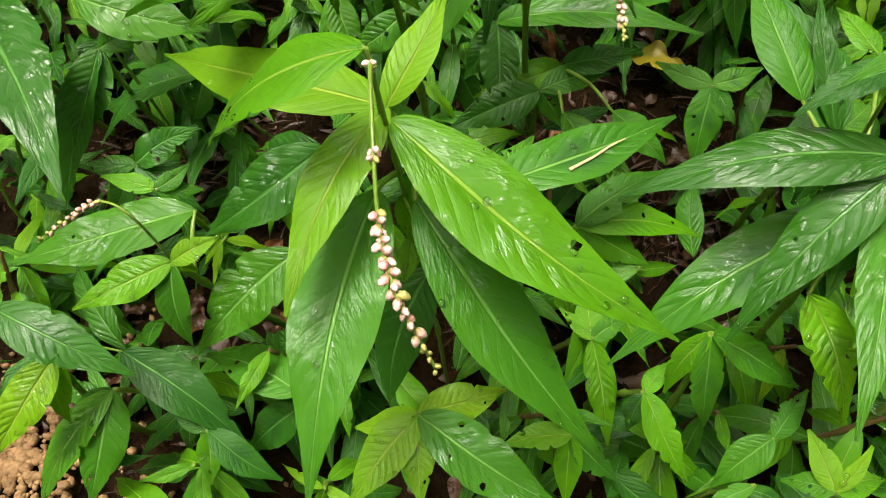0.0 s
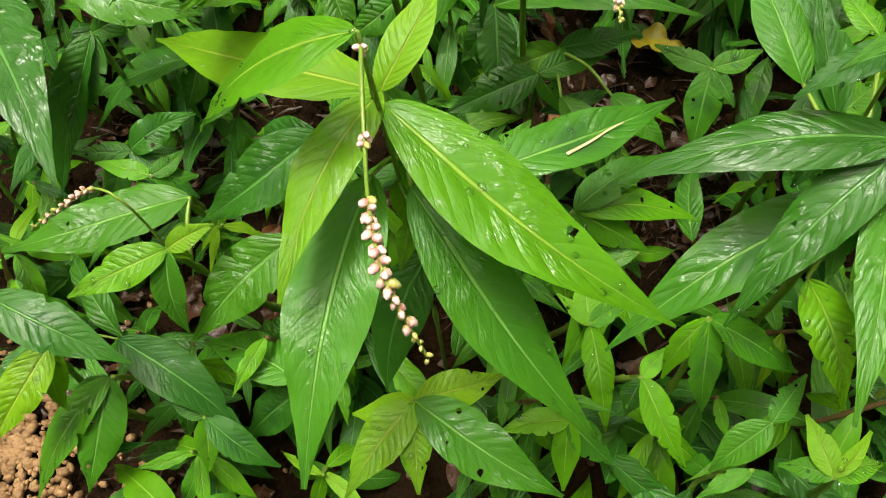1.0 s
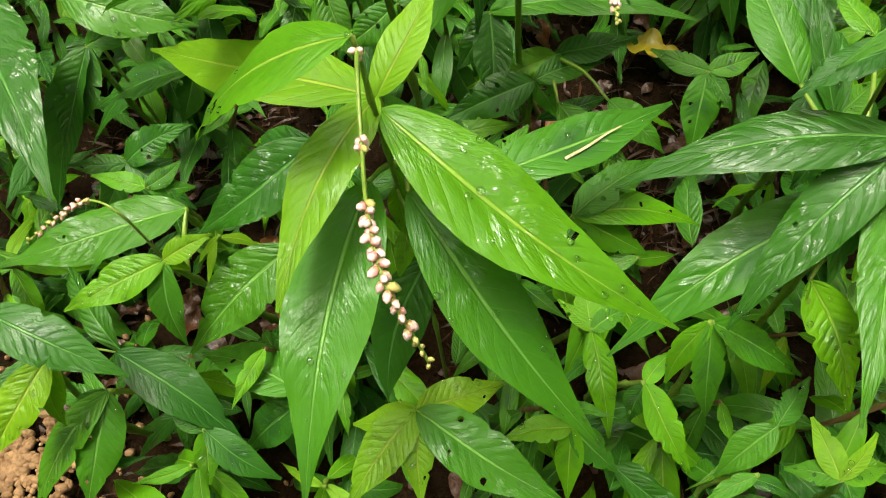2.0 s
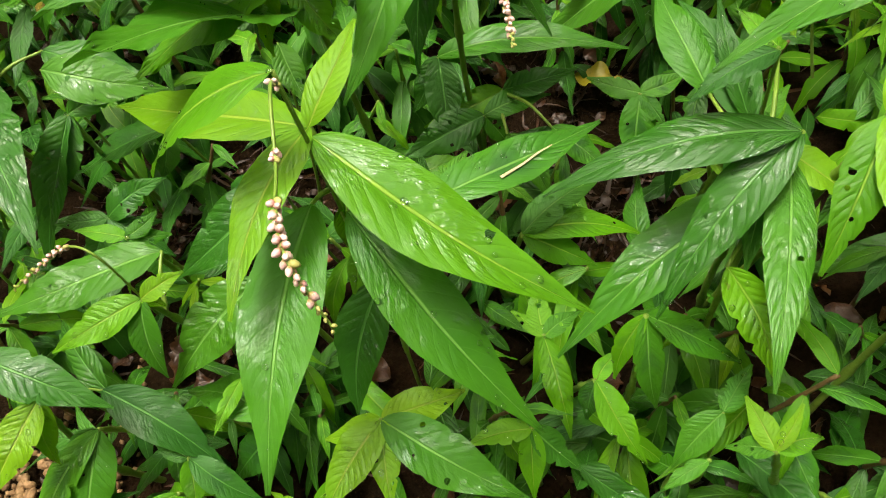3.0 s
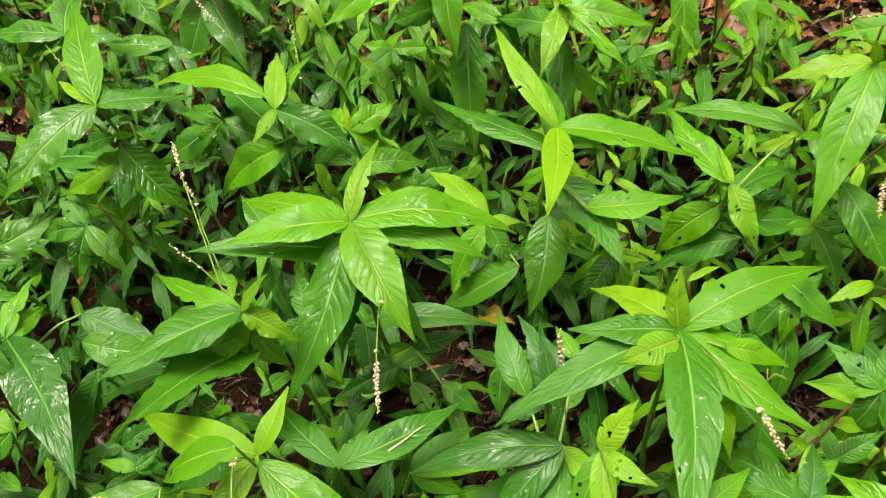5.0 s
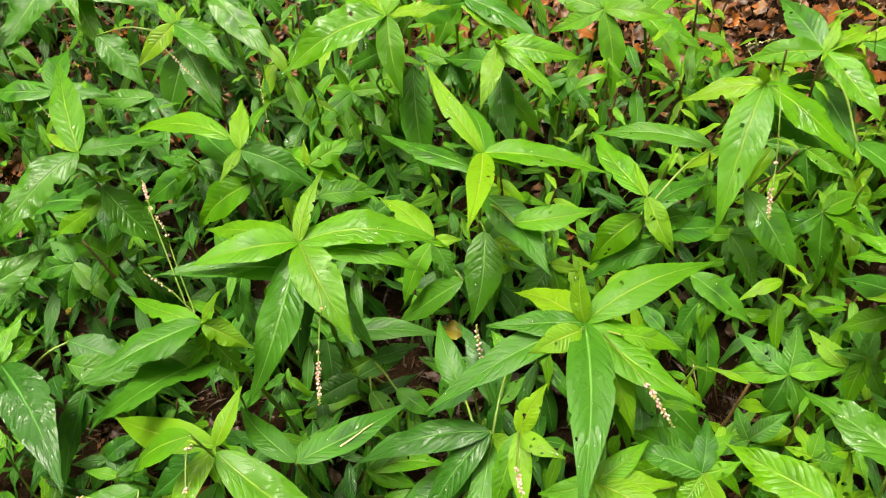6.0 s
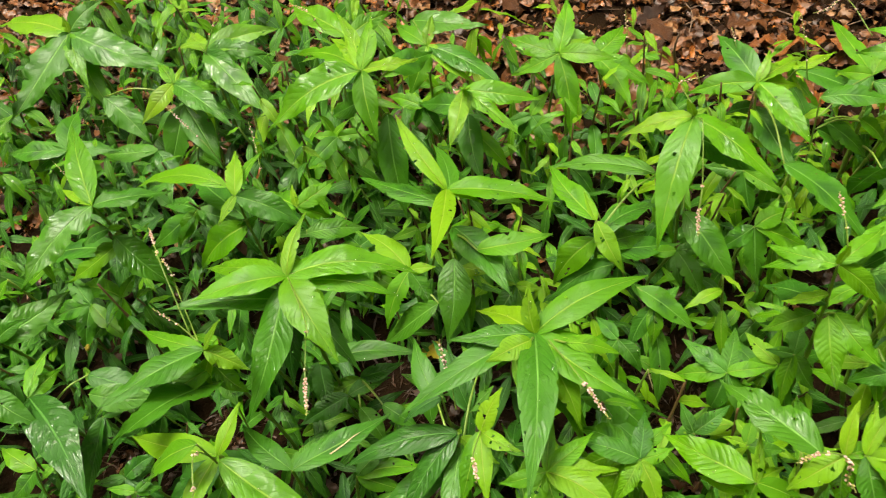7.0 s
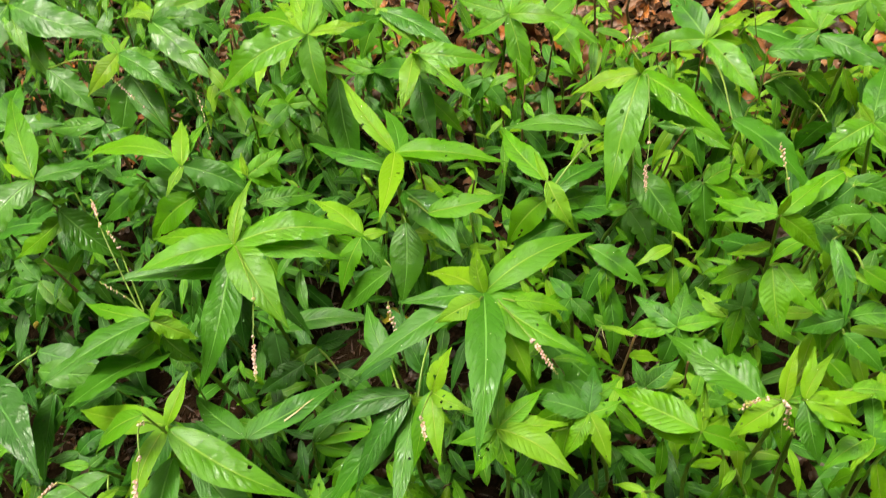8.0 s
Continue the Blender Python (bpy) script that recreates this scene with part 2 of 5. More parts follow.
    """The pose at base whose x axis points to azimuth, dip degrees below level, turned by roll about itself."""
    return Matrix.Translation(base) @ Matrix.Rotation(radians(azimuth), 4, "Z") @ Matrix.Rotation(radians(dip), 4, "Y") @ Matrix.Rotation(radians(roll), 4, "X")


def bud_mesh(name, material):
    bm = bmesh.new()
    rings = []
    for r, z in ((0.3, 0.0), (0.8, 0.5), (1.0, 1.1), (0.75, 1.8), (0.2, 2.3)):
        rings.append([bm.verts.new((r * math.cos(1.0472 * n + z), r * math.sin(1.0472 * n + z), z)) for n in range(6)])
    for one, two in zip(rings, rings[1:]):
        for n in range(6):
            bm.faces.new((one[n], one[(n + 1) % 6], two[(n + 1) % 6], two[n]))
    bm.faces.new(rings[0][::-1])
    bm.faces.new(rings[-1])
    return mesh_from(name, bm, material)


PINK_BUD_MESH = bud_mesh("bud", BUD)
GREEN_BUD_MESH = bud_mesh("green_bud", GREEN_BUD)


def arc(points, steps=14):
    """A smooth line through a few points."""
    pts = [Vector(p) for p in points]
    pts = [2 * pts[0] - pts[1], *pts, 2 * pts[-1] - pts[-2]]
    out = []
    for k in range(1, len(pts) - 2):
        a, b, c, d = pts[k - 1 : k + 3]
        for n in range(steps):
            t = n / steps
            out.append(0.5 * (2 * b + (c - a) * t + (2 * a - 5 * b + 4 * c - d) * t * t + (3 * b - a - 3 * c + d) * t**3))
    return out + [pts[-2]]


def flower_spike(parent, points, first=0.55, count=22, size=0.0013, seed=0, lone=()):
    """A thread-like stalk along points (in the plant's space) with pink buds set spirally from first to its end; lone: single buds lower down."""
    rng = random.Random(seed)
    line = arc(points)
    bm = tube(bmesh.new(), line, [0.00055 - 0.00025 * k / len(line) for k in range(len(line))], 5)
    spike = part("flower_spike", mesh_from("flower_spike", bm, STEM), parent, Matrix(), "thin drooping flower stalk with pale pink buds")
    marks = [first + (1 - first) * (n / max(count - 1, 1)) for n in range(count)] + [m for m in lone for _ in range(3)]
    for n, m in enumerate(marks):
        f = m * (len(line) - 1)
        k = min(int(f), len(line) - 2)
        p = line[k].lerp(line[k + 1], f - k)
        ahead = (line[k + 1] - line[k]).normalized()
        late = n < count and m > 1 - 0.2 * (1 - first)
        grow = size * rng.uniform(0.8, 1.2) * (0.6 if late else 1.0)
        turn = ahead.to_track_quat("Z", "Y").to_matrix().to_4x4()
        out = turn @ Matrix.Rotation(n * 2.4 + rng.uniform(-0.4, 0.4), 4, "Z") @ Matrix.Rotation(radians(rng.uniform(30, 60)), 4, "Y")
        part("bud", GREEN_BUD_MESH if late or rng.random() < 0.12 else PINK_BUD_MESH, spike, Matrix.Translation(p) @ out @ Matrix.Diagonal((grow, grow, grow * 1.15, 1)))
    return spike


def stem_part(parent, points, thick=0.0016, material=STEM, sides_to=()):
    """The stalk with swollen nodes; sides_to: leaf bases that short side stalks reach."""
    line = arc(points, 10)
    bm = bmesh.new()
    radii = []
    for k in range(len(line)):
        f = k / (len(line) - 1)
        radii.append(thick * (1.15 - 0.45 * f) * (1.5 if k % 8 == 7 else 1.0))
    tube(bm, line, radii, 7)
    for end in sides_to:
        start = min(line, key=lambda p: (p - end).length + 1.2 * max(0.0, p.z - end.z + 0.012))
        if (start - end).length > 0.004:
            mid = start.lerp(end, 0.55) + Vector((0, 0, 0.12 * (start - end).length))
            tube(bm, arc((start, mid, end), 5), [thick * (0.75 - 0.03 * k) for k in range(11)], 6)
    return part("stem", mesh_from("stem", bm, material), parent, Matrix())


RAIN = []


def knotweed(apex, foot, leaves, spikes=(), seed=0, label="", fine=False):
    """One plant: foot on the ground, a bent stem to the apex, and leaves given as
    (base from the apex, azimuth, length, dip, width, roll, arch, tone 0 young to 3 old)."""
    rng = random.Random(seed * 7 + 3)
    root = new("knotweed")
    root.location = (foot[0], foot[1], 0)
    tagged(root, label, "plant", "knotweed patch")
    top = Vector((apex[0] - foot[0], apex[1] - foot[1], apex[2]))
    bend = Vector((rng.uniform(-0.012, 0.012), rng.uniform(-0.012, 0.012), 0))
    bases = [top + Vector(row[0]) for row in leaves]
    stem_part(root, [Vector((0, 0, -0.012)), top * 0.35 + bend, top * 0.72 + bend * 0.6, top], 0.0016 if len(leaves) > 2 else 0.0009, sides_to=bases)
    tones = ("young", "fresh", "mature", "old")
    for n, ((_, azimuth, length, dip, width, roll, arch, tone), base) in enumerate(zip(leaves, bases)):
        bites = [(rng.uniform(0.3, 0.8), rng.choice((-1, 1)), rng.uniform(0.08, 0.45), rng.uniform(0.015, 0.045)) for _ in range(rng.choice((0, 0, 1, 1, 2, 3, 4)))]
        holes = [(rng.uniform(0.2, 0.8), rng.uniform(-0.8, 0.8), rng.uniform(0.0006, 0.0013)) for _ in range(rng.choice((0, 0, 0, 0, 1, 1, 2, 3)))]
        if fine and length > 0.07:
            bites, holes = [b[:2] + (b[2] * 0.6, b[3] * 0.6) for b in bites[:2]], holes[:1]
        if seed == 1:
            bites, holes = [], [(0.6, 0.66, 0.0016)] if n == 0 else []
        bm = blade(length, width, arch * rng.uniform(0.8, 1.9), rng.uniform(0.08, 0.34), rng.uniform(0.1, 0.5), rng.uniform(0.02, 0.05) if fine else rng.uniform(0.03, 0.09), seed * 40 + n, 52 if fine else 36, 14 if fine else 10, bites, holes=holes)
        leaf = part("leaf", mesh_from("leaf", bm, LEAF[tones[tone]]), root, aim(base, azimuth, dip, roll))
        leaf.color = (1.0, 1.0, 1.0, 0.62) if seed < 4 else (0.8, 1.0, 1.0, 0.62) if fine and seed > 40 else (0.8, 1.0, 1.0, 0.75)
        faces = leaf.data.polygons
        for _ in range(int(rng.uniform(0, 1.3) ** 2 * length * (240 if fine else 150))):
            face = faces[rng.randrange(len(faces))]
            m = Matrix.Translation(root.location) @ leaf.matrix_basis
            RAIN.append((m @ face.center, (m.to_3x3() @ face.normal).normalized(), rng.uniform(0.25, 1) ** 2 * (0.0012 if fine else 0.001)))
    for n, (points, first, count, lone) in enumerate(spikes):
        flower_spike(root, [Vector(p) - root.location for p in points], first, int(count * 1.5), 0.0008, seed + n, lone)
    return root

# ---- ground ----
def ground_height(x, y):
    return 0.012 * noise.noise((x * 3.1, y * 3.1, 0.3)) + 0.004 * noise.noise((x * 17, y * 17, 1.7)) - 0.008


def build_ground():
    """One sheet, fine near the patch and coarse out to the horizon."""
    bm = bmesh.new()
    steps = sorted({round(-1.2 + 0.03 * k, 3) for k in range(81)} | {-900, -200, -40, -10, -4, -2, 2, 4, 10, 40, 200, 900})
    rows = [[bm.verts.new((x, y, ground_height(x, y) if abs(x) < 2 and abs(y) < 2 else -0.01)) for x in steps] for y in steps]
    for one, two in zip(rows, rows[1:]):
        for k in range(len(steps) - 1):
            bm.faces.new((one[k], one[k + 1], two[k + 1], two[k]))
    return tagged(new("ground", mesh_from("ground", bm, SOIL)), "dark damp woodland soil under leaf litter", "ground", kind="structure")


build_ground()


def build_sky_screen():
    """An added, unseen dark ring far round the patch, uneven at the top; stands for woods and blocks low sky light."""
    bm = bmesh.new()
    n = 96
    low = [bm.verts.new((14 * math.cos(6.2832 * k / n), 14 * math.sin(6.2832 * k / n), -0.5)) for k in range(n)]
    high = [bm.verts.new((v.co.x * 1.05, v.co.y * 1.05, 20 + 6 * noise.noise((k * 0.7, 3.1, 0)) + 5 * noise.noise((k * 2.3, 9.1, 0)))) for k, v in enumerate(low)]
    for k in range(n):
        bm.faces.new((low[k], low[(k + 1) % n], high[(k + 1) % n], high[k]))
    return tagged(new("backdrop", mesh_from("backdrop", bm, SKY_SCREEN)), "unseen dark green ring blocking the low sky, standing for woods", "woods", kind="structure")


build_sky_screen()

# ---- low growth under the tall plants ----
SHARED = {}
NIBBLES = ((), ((0.62, 1, 0.5, 0.05),), (), ((0.4, -1, 0.35, 0.06), (0.75, -1, 0.5, 0.05)), (), ((0.55, -1, 0.6, 0.07),), ((0.3, 1, 0.3, 0.05),), ())
for tone in LEAF:
    SHARED[tone] = [mesh_from("leaf", blade(1.0, w, a, 0.1 + 0.05 * (k % 4), 0.2 + 0.1 * (k % 5), 0.04 + 0.02 * (k % 4), 900 + k, 18, 8, NIBBLES[k]), LEAF[tone]) for k, (w, a) in enumerate(((0.23, 0.1), (0.28, 0.16), (0.2, 0.06), (0.29, 0.03), (0.25, 0.12), (0.21, 0.14), (0.26, 0.08), (0.24, 0.18)))]
TONES = ("young", "fresh", "mature", "old")
rnd = random.Random(11)


class Heap:
    """Collects placed copies of small meshes, to be joined into one."""

    def __init__(self):
        self.verts, self.faces, self.uvs, self.slots, self.count = [], [], [], [], 0

    def add(self, data, m, slot=0):
        n = len(data.vertices)
        co = np.empty(n * 3)
        data.vertices.foreach_get("co", co)
        mat = np.array(m)
        self.verts.append(co.reshape(-1, 3) @ mat[:3, :3].T + mat[:3, 3])
        for p in data.polygons:
            self.faces.append([v + self.count for v in p.vertices])
            self.slots.append(slot)
        uv = np.zeros(len(data.loops) * 2)
        if data.uv_layers:
            data.uv_layers[0].data.foreach_get("uv", uv)
        self.uvs.append(uv)
        self.count += n

    def done(self, name, materials):
        data = bpy.data.meshes.new(name)
        data.from_pydata(np.concatenate(self.verts).tolist(), [], self.faces)
        data.uv_layers.new(name="UVMap").data.foreach_set("uv", np.concatenate(self.uvs))
        for mat in materials:
            data.materials.append(mat)
        data.polygons.foreach_set("material_index", self.slots)
        data.shade_smooth()
        return new(name, data)


UNDERGROWTH = Heap()


def low_plant(x, y, height, size, label, single=True, tone_lift=0.5):
    """A small plant with leaves in a spiral up its stem; single: a thing of its own, else part of the undergrowth."""
    if single:
        root = new("knotweed")
        root.location = (x, y, 0)
        tagged(root, label, "plant", "low knotweed growth")
    lean = Vector((rnd.uniform(-0.3, 0.3) * height, rnd.uniform(-0.3, 0.2) * height, height))
    line = [Vector((0, 0, -0.012)), lean * 0.5 + Vector((rnd.uniform(-0.01, 0.01), rnd.uniform(-0.01, 0.01), 0)), lean]
    if single:
        stem_part(root, line, 0.0013, STEM if rnd.random() < 0.4 else OLD_STEM)
    line = arc(line, 8)
    turn = rnd.uniform(0, 360)
    count = rnd.randint(8, 11)
    for n in range(count):
        f = n / (count - 1)
        base = line[int((0.28 + 0.72 * f) * (len(line) - 1))]
        # age by height, plus brightness painted in through the tone
        level = min(3, max(0, int(3.4 - f * 2.2 - tone_lift * 1.4 + rnd.uniform(-0.7, 0.7))))
        length = size * rnd.uniform(0.75, 1.15) * (1 - 0.5 * f * f)
        heading = turn + n * 137.5 + rnd.uniform(-25, 25)
        heading += 28 * math.sin(radians(-90 - heading))
        m = aim(base, heading, rnd.uniform(20, 70) - 75 * max(0, f - 0.65), rnd.uniform(-25, 25)) @ Matrix.Scale(length, 4)
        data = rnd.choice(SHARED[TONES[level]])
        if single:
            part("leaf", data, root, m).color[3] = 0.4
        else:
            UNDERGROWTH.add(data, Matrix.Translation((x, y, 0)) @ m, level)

# x, y and radius of the bare spots
GAPS = ((-0.08, 0.046, 0.05), (-0.085, -0.03, 0.02), (-0.121, 0.066, 0.05), (0.132, -0.029, 0.045), (0.129, -0.063, 0.03), (-0.42, -0.136, 0.05), (-0.374, 0.058, 0.03), (-0.14, 0.335, 0.03), (-0.295, 0.044, 0.025))
spots = []
for gy in range(-16, 27):
    for gx in range(-22, 22):
        x, y = gx * 0.047 + rnd.uniform(-0.023, 0.023), gy * 0.047 + rnd.uniform(-0.023, 0.023)
        rim = 0.5 - 0.45 * x if x > -0.05 else 0.52 - 1.3 * (x + 0.05)
        if y > rim + (0.03 if x > 0.15 else 0.14) or any(math.hypot(x - a, y - b) < r for a, b, r in GAPS):
            continue
        if y > rim - 0.06 and rnd.random() < 0.5:
            continue
        if math.hypot((x + 0.08) / 0.82, (y - 0.22) / 0.86) > 1 + 0.25 * noise.noise((x * 4, y * 4, 5.0)):
            continue
        if y > 0.4 and rnd.random() < 0.35:
            continue
        spots.append((x, y))
near = sorted(spots, key=lambda p: math.hypot(p[0] + 0.09, (p[1] - 0.03) * 0.9))
for n, (x, y) in enumerate(near):
    if n < 260:
        # shade painted into the leaf tone: darker when deep, elsewhere lighter with x
        deep = -0.46 < x < 0.02 and y < 0.06
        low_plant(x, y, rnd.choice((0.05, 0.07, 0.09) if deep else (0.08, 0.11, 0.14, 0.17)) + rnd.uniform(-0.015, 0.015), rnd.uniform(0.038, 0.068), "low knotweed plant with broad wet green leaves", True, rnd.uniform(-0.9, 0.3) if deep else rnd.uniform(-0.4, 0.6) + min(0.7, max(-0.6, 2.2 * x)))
    else:
        # tones again painted lighter towards +x to carry brightness
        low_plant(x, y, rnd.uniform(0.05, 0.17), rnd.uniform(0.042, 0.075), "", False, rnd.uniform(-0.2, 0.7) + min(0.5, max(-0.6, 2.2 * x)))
for n in range(44):
    x, y = rnd.uniform(-0.62, 0.16), rnd.uniform(0.32, 1.0)
    if y < 0.66 - 1.2 * (x + 0.05) and n % 5 < 3:
        low_plant(x, y, rnd.uniform(0.13, 0.2), rnd.uniform(0.075, 0.1), "leafy knotweed plant at the edge of the litter", True, rnd.uniform(0.2, 0.9))
for n in range(2600):
    x, y = rnd.uniform(-0.75, 0.7), rnd.uniform(-0.4, 0.7)
    if y > (0.5 - 0.45 * x if x > -0.05 else 0.52 - 1.3 * (x + 0.05)) or any(math.hypot(x - a, y - b) < r * 0.8 for a, b, r in GAPS) or math.hypot((x + 0.08) / 0.82, (y - 0.22) / 0.86) > 1 or (y > 0.33 and n % 4):
        continue
    size = rnd.uniform(0.025, 0.06)
    m = aim((x, y, rnd.uniform(0.012, 0.06)), rnd.uniform(0, 360), rnd.uniform(-20, 40), rnd.uniform(-30, 30)) @ Matrix.Scale(size, 4)
    level = rnd.choice((1, 2, 2, 3, 3, 3))
    UNDERGROWTH.add(rnd.choice(SHARED[TONES[level]]), m, level)
tagged(UNDERGROWTH.done("undergrowth", [LEAF[t] for t in TONES]), "dense low knotweed leaves round the taller plants", "undergrowth", kind="stuff")

# ---- the plants, one by one: apex, foot, leaves and flower spikes ----
knotweed((-0.2114, -0.112, 0.2228), (-0.199, -0.08), [
    ((0.0007, -0.0041, -0.0), -36.4, 0.0941, 23.6, 0.025, 0, 0.05, 1),
    ((0, 0, 0), -119.5, 0.0585, 14.3, 0.0154, 0, 0.06, 0),
    ((-0.0059, -0.0097, -0.0227), -107.2, 0.0848, 19.1, 0.0245, 0, 0.06, 2),
    ((0.004, -0.0113, -0.0278), -53.3, 0.0926, 32.0, 0.0225, 0, 0.06, 2),
    ((0, 0, 0), 147.2, 0.0868, 13.7, 0.0202, 0, 0.06, 0),
    ((0, 0, 0), 57.4, 0.035, -17.8, 0.0112, 0, 0.06, 0),
    ((-0.0005, -0.0026, -0.0378), -83.1, 0.0207, 74.7, 0.0065, 0, 0.02, 0),
    ((-0.0009, 0.0031, -0.0328), -26.1, 0.0425, 70.1, 0.0118, 0, 0.06, 1),
    ((-0.0002, -0.0032, -0.0628), -111.3, 0.0156, 40, 0.0062, -10, 0.02, 1),
    ((0.0045, -0.0038, -0.0828), -123.7, 0.0643, 51.1, 0.0216, 0, 0.06, 3),
], [
    ([(-0.2115, -0.1157, 0.185), (-0.2085, -0.1247, 0.185), (-0.2065, -0.1298, 0.182), (-0.2042, -0.135, 0.178)], 0.5, 8, (0.3,)),
    ([(-0.2132, -0.1137, 0.2228), (-0.2097, -0.1327, 0.262), (-0.2094, -0.1579, 0.262), (-0.2078, -0.1734, 0.268), (-0.2053, -0.1869, 0.27), (-0.2005, -0.1954, 0.258)], 0.55, 26, (0.16, 0.2, 0.36, 0.375)),
], seed=1, label='large knotweed with long glossy leaves and drooping pink flower spike', fine=True)
knotweed((-0.2118, -0.1216, 0.2546), (-0.211, -0.11), [
    ((0, 0, 0), 174, 0.059, 37.1, 0.0185, 0, 0.1, 1),
], seed=2, label='tall knotweed plant, wet green leaves', fine=True)
knotweed((-0.2163, -0.161, 0.1158), (-0.234, -0.146), [
    ((0, 0, 0), 178.6, 0.027, 26.4, 0.0108, -10, 0.02, 0),
    ((0, 0, 0), 17.9, 0.0353, 19.9, 0.0141, 10, 0.06, 0),
    ((0, 0, 0), -134.6, 0.0419, 21, 0.0167, 0, 0.06, 0),
    ((0, 0, 0), -93.4, 0.0325, 27.5, 0.0115, 0, 0.06, 0),
    ((0, 0, 0), -34, 0.0613, 19, 0.0203, 0, 0.06, 2),
], seed=3, label='low bright yellow-green knotweed shoot under taller leaves', fine=True)
knotweed((-0.0617, -0.1157, 0.1817), (-0.065, -0.114), [
    ((0, 0, 0), 176.5, 0.0848, 11.3, 0.0208, 0, 0.06, 3),
    ((0, 0, 0), -145, 0.076, 30.5, 0.0184, 0, 0.06, 3),
    ((0, 0, -0.03), -160.4, 0.101, 25.8, 0.0239, 0, 0.06, 2),
    ((0, 0, -0.015), -112.5, 0.0817, 5, 0.0156, 0, 0.06, 2),
    ((-0.0272, -0.0266, -0.0317), -70.7, 0.047, 39.7, 0.0159, 10, 0.06, 1),
    ((-0.0109, 0.0441, -0.0267), 97, 0.0557, -10.3, 0.0174, 0, 0.06, 2),
    ((0.0245, 0.0656, -0.0317), 107.3, 0.0267, -0, 0.0107, 0, 0.02, 1),
    ((0, 0, 0), -176.7, 0.0183, 33, 0.0066, -20, 0.02, 0),
], [
    ([(-0.0588, -0.1066, 0.1955), (-0.0576, -0.0941, 0.2091), (-0.0582, -0.0892, 0.2277), (-0.0575, -0.0821, 0.2414)], 0.55, 14, (0.42, 0.45)),
], seed=4, label='knotweed with broad dark wet leaves and thin upright flower spike', fine=True)
knotweed((-0.0463, -0.1289, 0.1996), (-0.064, -0.089), [
    ((0, 0, 0), 35.7, 0.0324, -39.6, 0.013, 10, 0.06, 0),
    ((0, 0, 0), -47.2, 0.0307, -7, 0.0107, 10, 0.06, 0),
    ((0, 0, 0), -99.5, 0.0458, 23.1, 0.0122, 0, 0.06, 0),
    ((0, 0, 0), -127.2, 0.0503, 36.6, 0.0142, 0, 0.06, 1),
], [
    ([(-0.0463, -0.1287, 0.1996), (-0.0532, -0.1651, 0.2397), (-0.054, -0.1745, 0.2411), (-0.0544, -0.1836, 0.2446)], 0.5, 12, (0.4,)),
], seed=5, label='small bright green knotweed with short drooping flower spike', fine=True)
knotweed((-0.1569, 0.0134, 0.2365), (-0.151, 0.023), [
    ((-0.0019, -0.0043, -0.004), -124.7, 0.1033, 32.9, 0.03, 0, 0.06, 2),
    ((0, 0, 0), -69.2, 0.0805, 16.4, 0.0286, 0, 0.06, 1),
    ((0, 0, 0), -2.3, 0.0996, 17.5, 0.0293, 0, 0.06, 1),
    ((0, 0, 0), -174.8, 0.0717, -4, 0.0233, -10, 0.06, 1),
    ((0, 0, 0), 145.1, 0.0885, 13.1, 0.0213, 0, 0.06, 1),
    ((0, 0, -0.03), -176.6, 0.1015, -18.8, 0.0251, 0, 0.06, 2),
    ((0, 0, 0), 62.3, 0.052, -19.6, 0.0123, 0, 0.06, 0),
    ((0, 0, 0), -47.7, 0.0216, 33.8, 0.0086, 10, 0.02, 0),
    ((0, 0, -0.008), -16.2, 0.0816, 14.2, 0.0224, 0, 0.06, 1),
    ((0, 0, -0.03), -122.5, 0.0743, 53.8, 0.021, 0, 0.06, 3),
    ((0, 0, -0.03), -54.8, 0.0715, 39, 0.0167, 0, 0.06, 2),
], [
    ([(-0.1557, 0.0113, 0.2365), (-0.1415, -0.0472, 0.2519), (-0.1452, -0.0574, 0.2414), (-0.1491, -0.0794, 0.2339), (-0.1507, -0.1034, 0.2301)], 0.74, 24, (0.33, 0.68)),
], seed=6, label='tall star-shaped knotweed with long drooping pink flower spike', fine=True)
knotweed((-0.2171, -0.0373, 0.2385), (-0.22, 0.002), [
    ((0, 0, 0), 141.6, 0.0688, 8.4, 0.0132, 0, 0.06, 1),
    ((0, 0, 0), -153.6, 0.0774, -4.5, 0.0267, 0, 0.06, 2),
    ((0, 0, 0), -23.5, 0.0341, 35.9, 0.0136, 20, 0.06, 0),
    ((0, 0, -0.02), -161, 0.0629, 14, 0.0204, -10, 0.06, 1),
    ((0, 0, -0.04), -125.2, 0.1021, -33.7, 0.03, 0, 0.06, 2),
    ((0, 0, 0), 17.5, 0.0288, -44, 0.0083, 0, 0.02, 0),
    ((0, 0, -0.02), -27.6, 0.0339, 62.2, 0.0136, 20, 0.06, 1),
    ((0, 0, -0.01), -159.1, 0.0428, 69.2, 0.0128, -30, 0.06, 0),
    ((0, 0, -0.03), 139.3, 0.0548, 33.2, 0.0185, -10, 0.06, 2),
], [
    ([(-0.2322, -0.0138, 0.2229), (-0.244, 0.0339, 0.2538), (-0.2516, 0.0585, 0.2539), (-0.2568, 0.0797, 0.2571)], 0.72, 20, (0.55, 0.6)),
    ([(-0.2217, -0.0279, 0.2385), (-0.2561, 0.0571, 0.2), (-0.2573, 0.0704, 0.215), (-0.264, 0.0833, 0.22)], 0.72, 9, (0.6,)),
    ([(-0.2216, -0.0289, 0.2385), (-0.2533, 0.0241, 0.2), (-0.264, 0.036, 0.2), (-0.2774, 0.0497, 0.2)], 0.6, 7, (0.4,)),
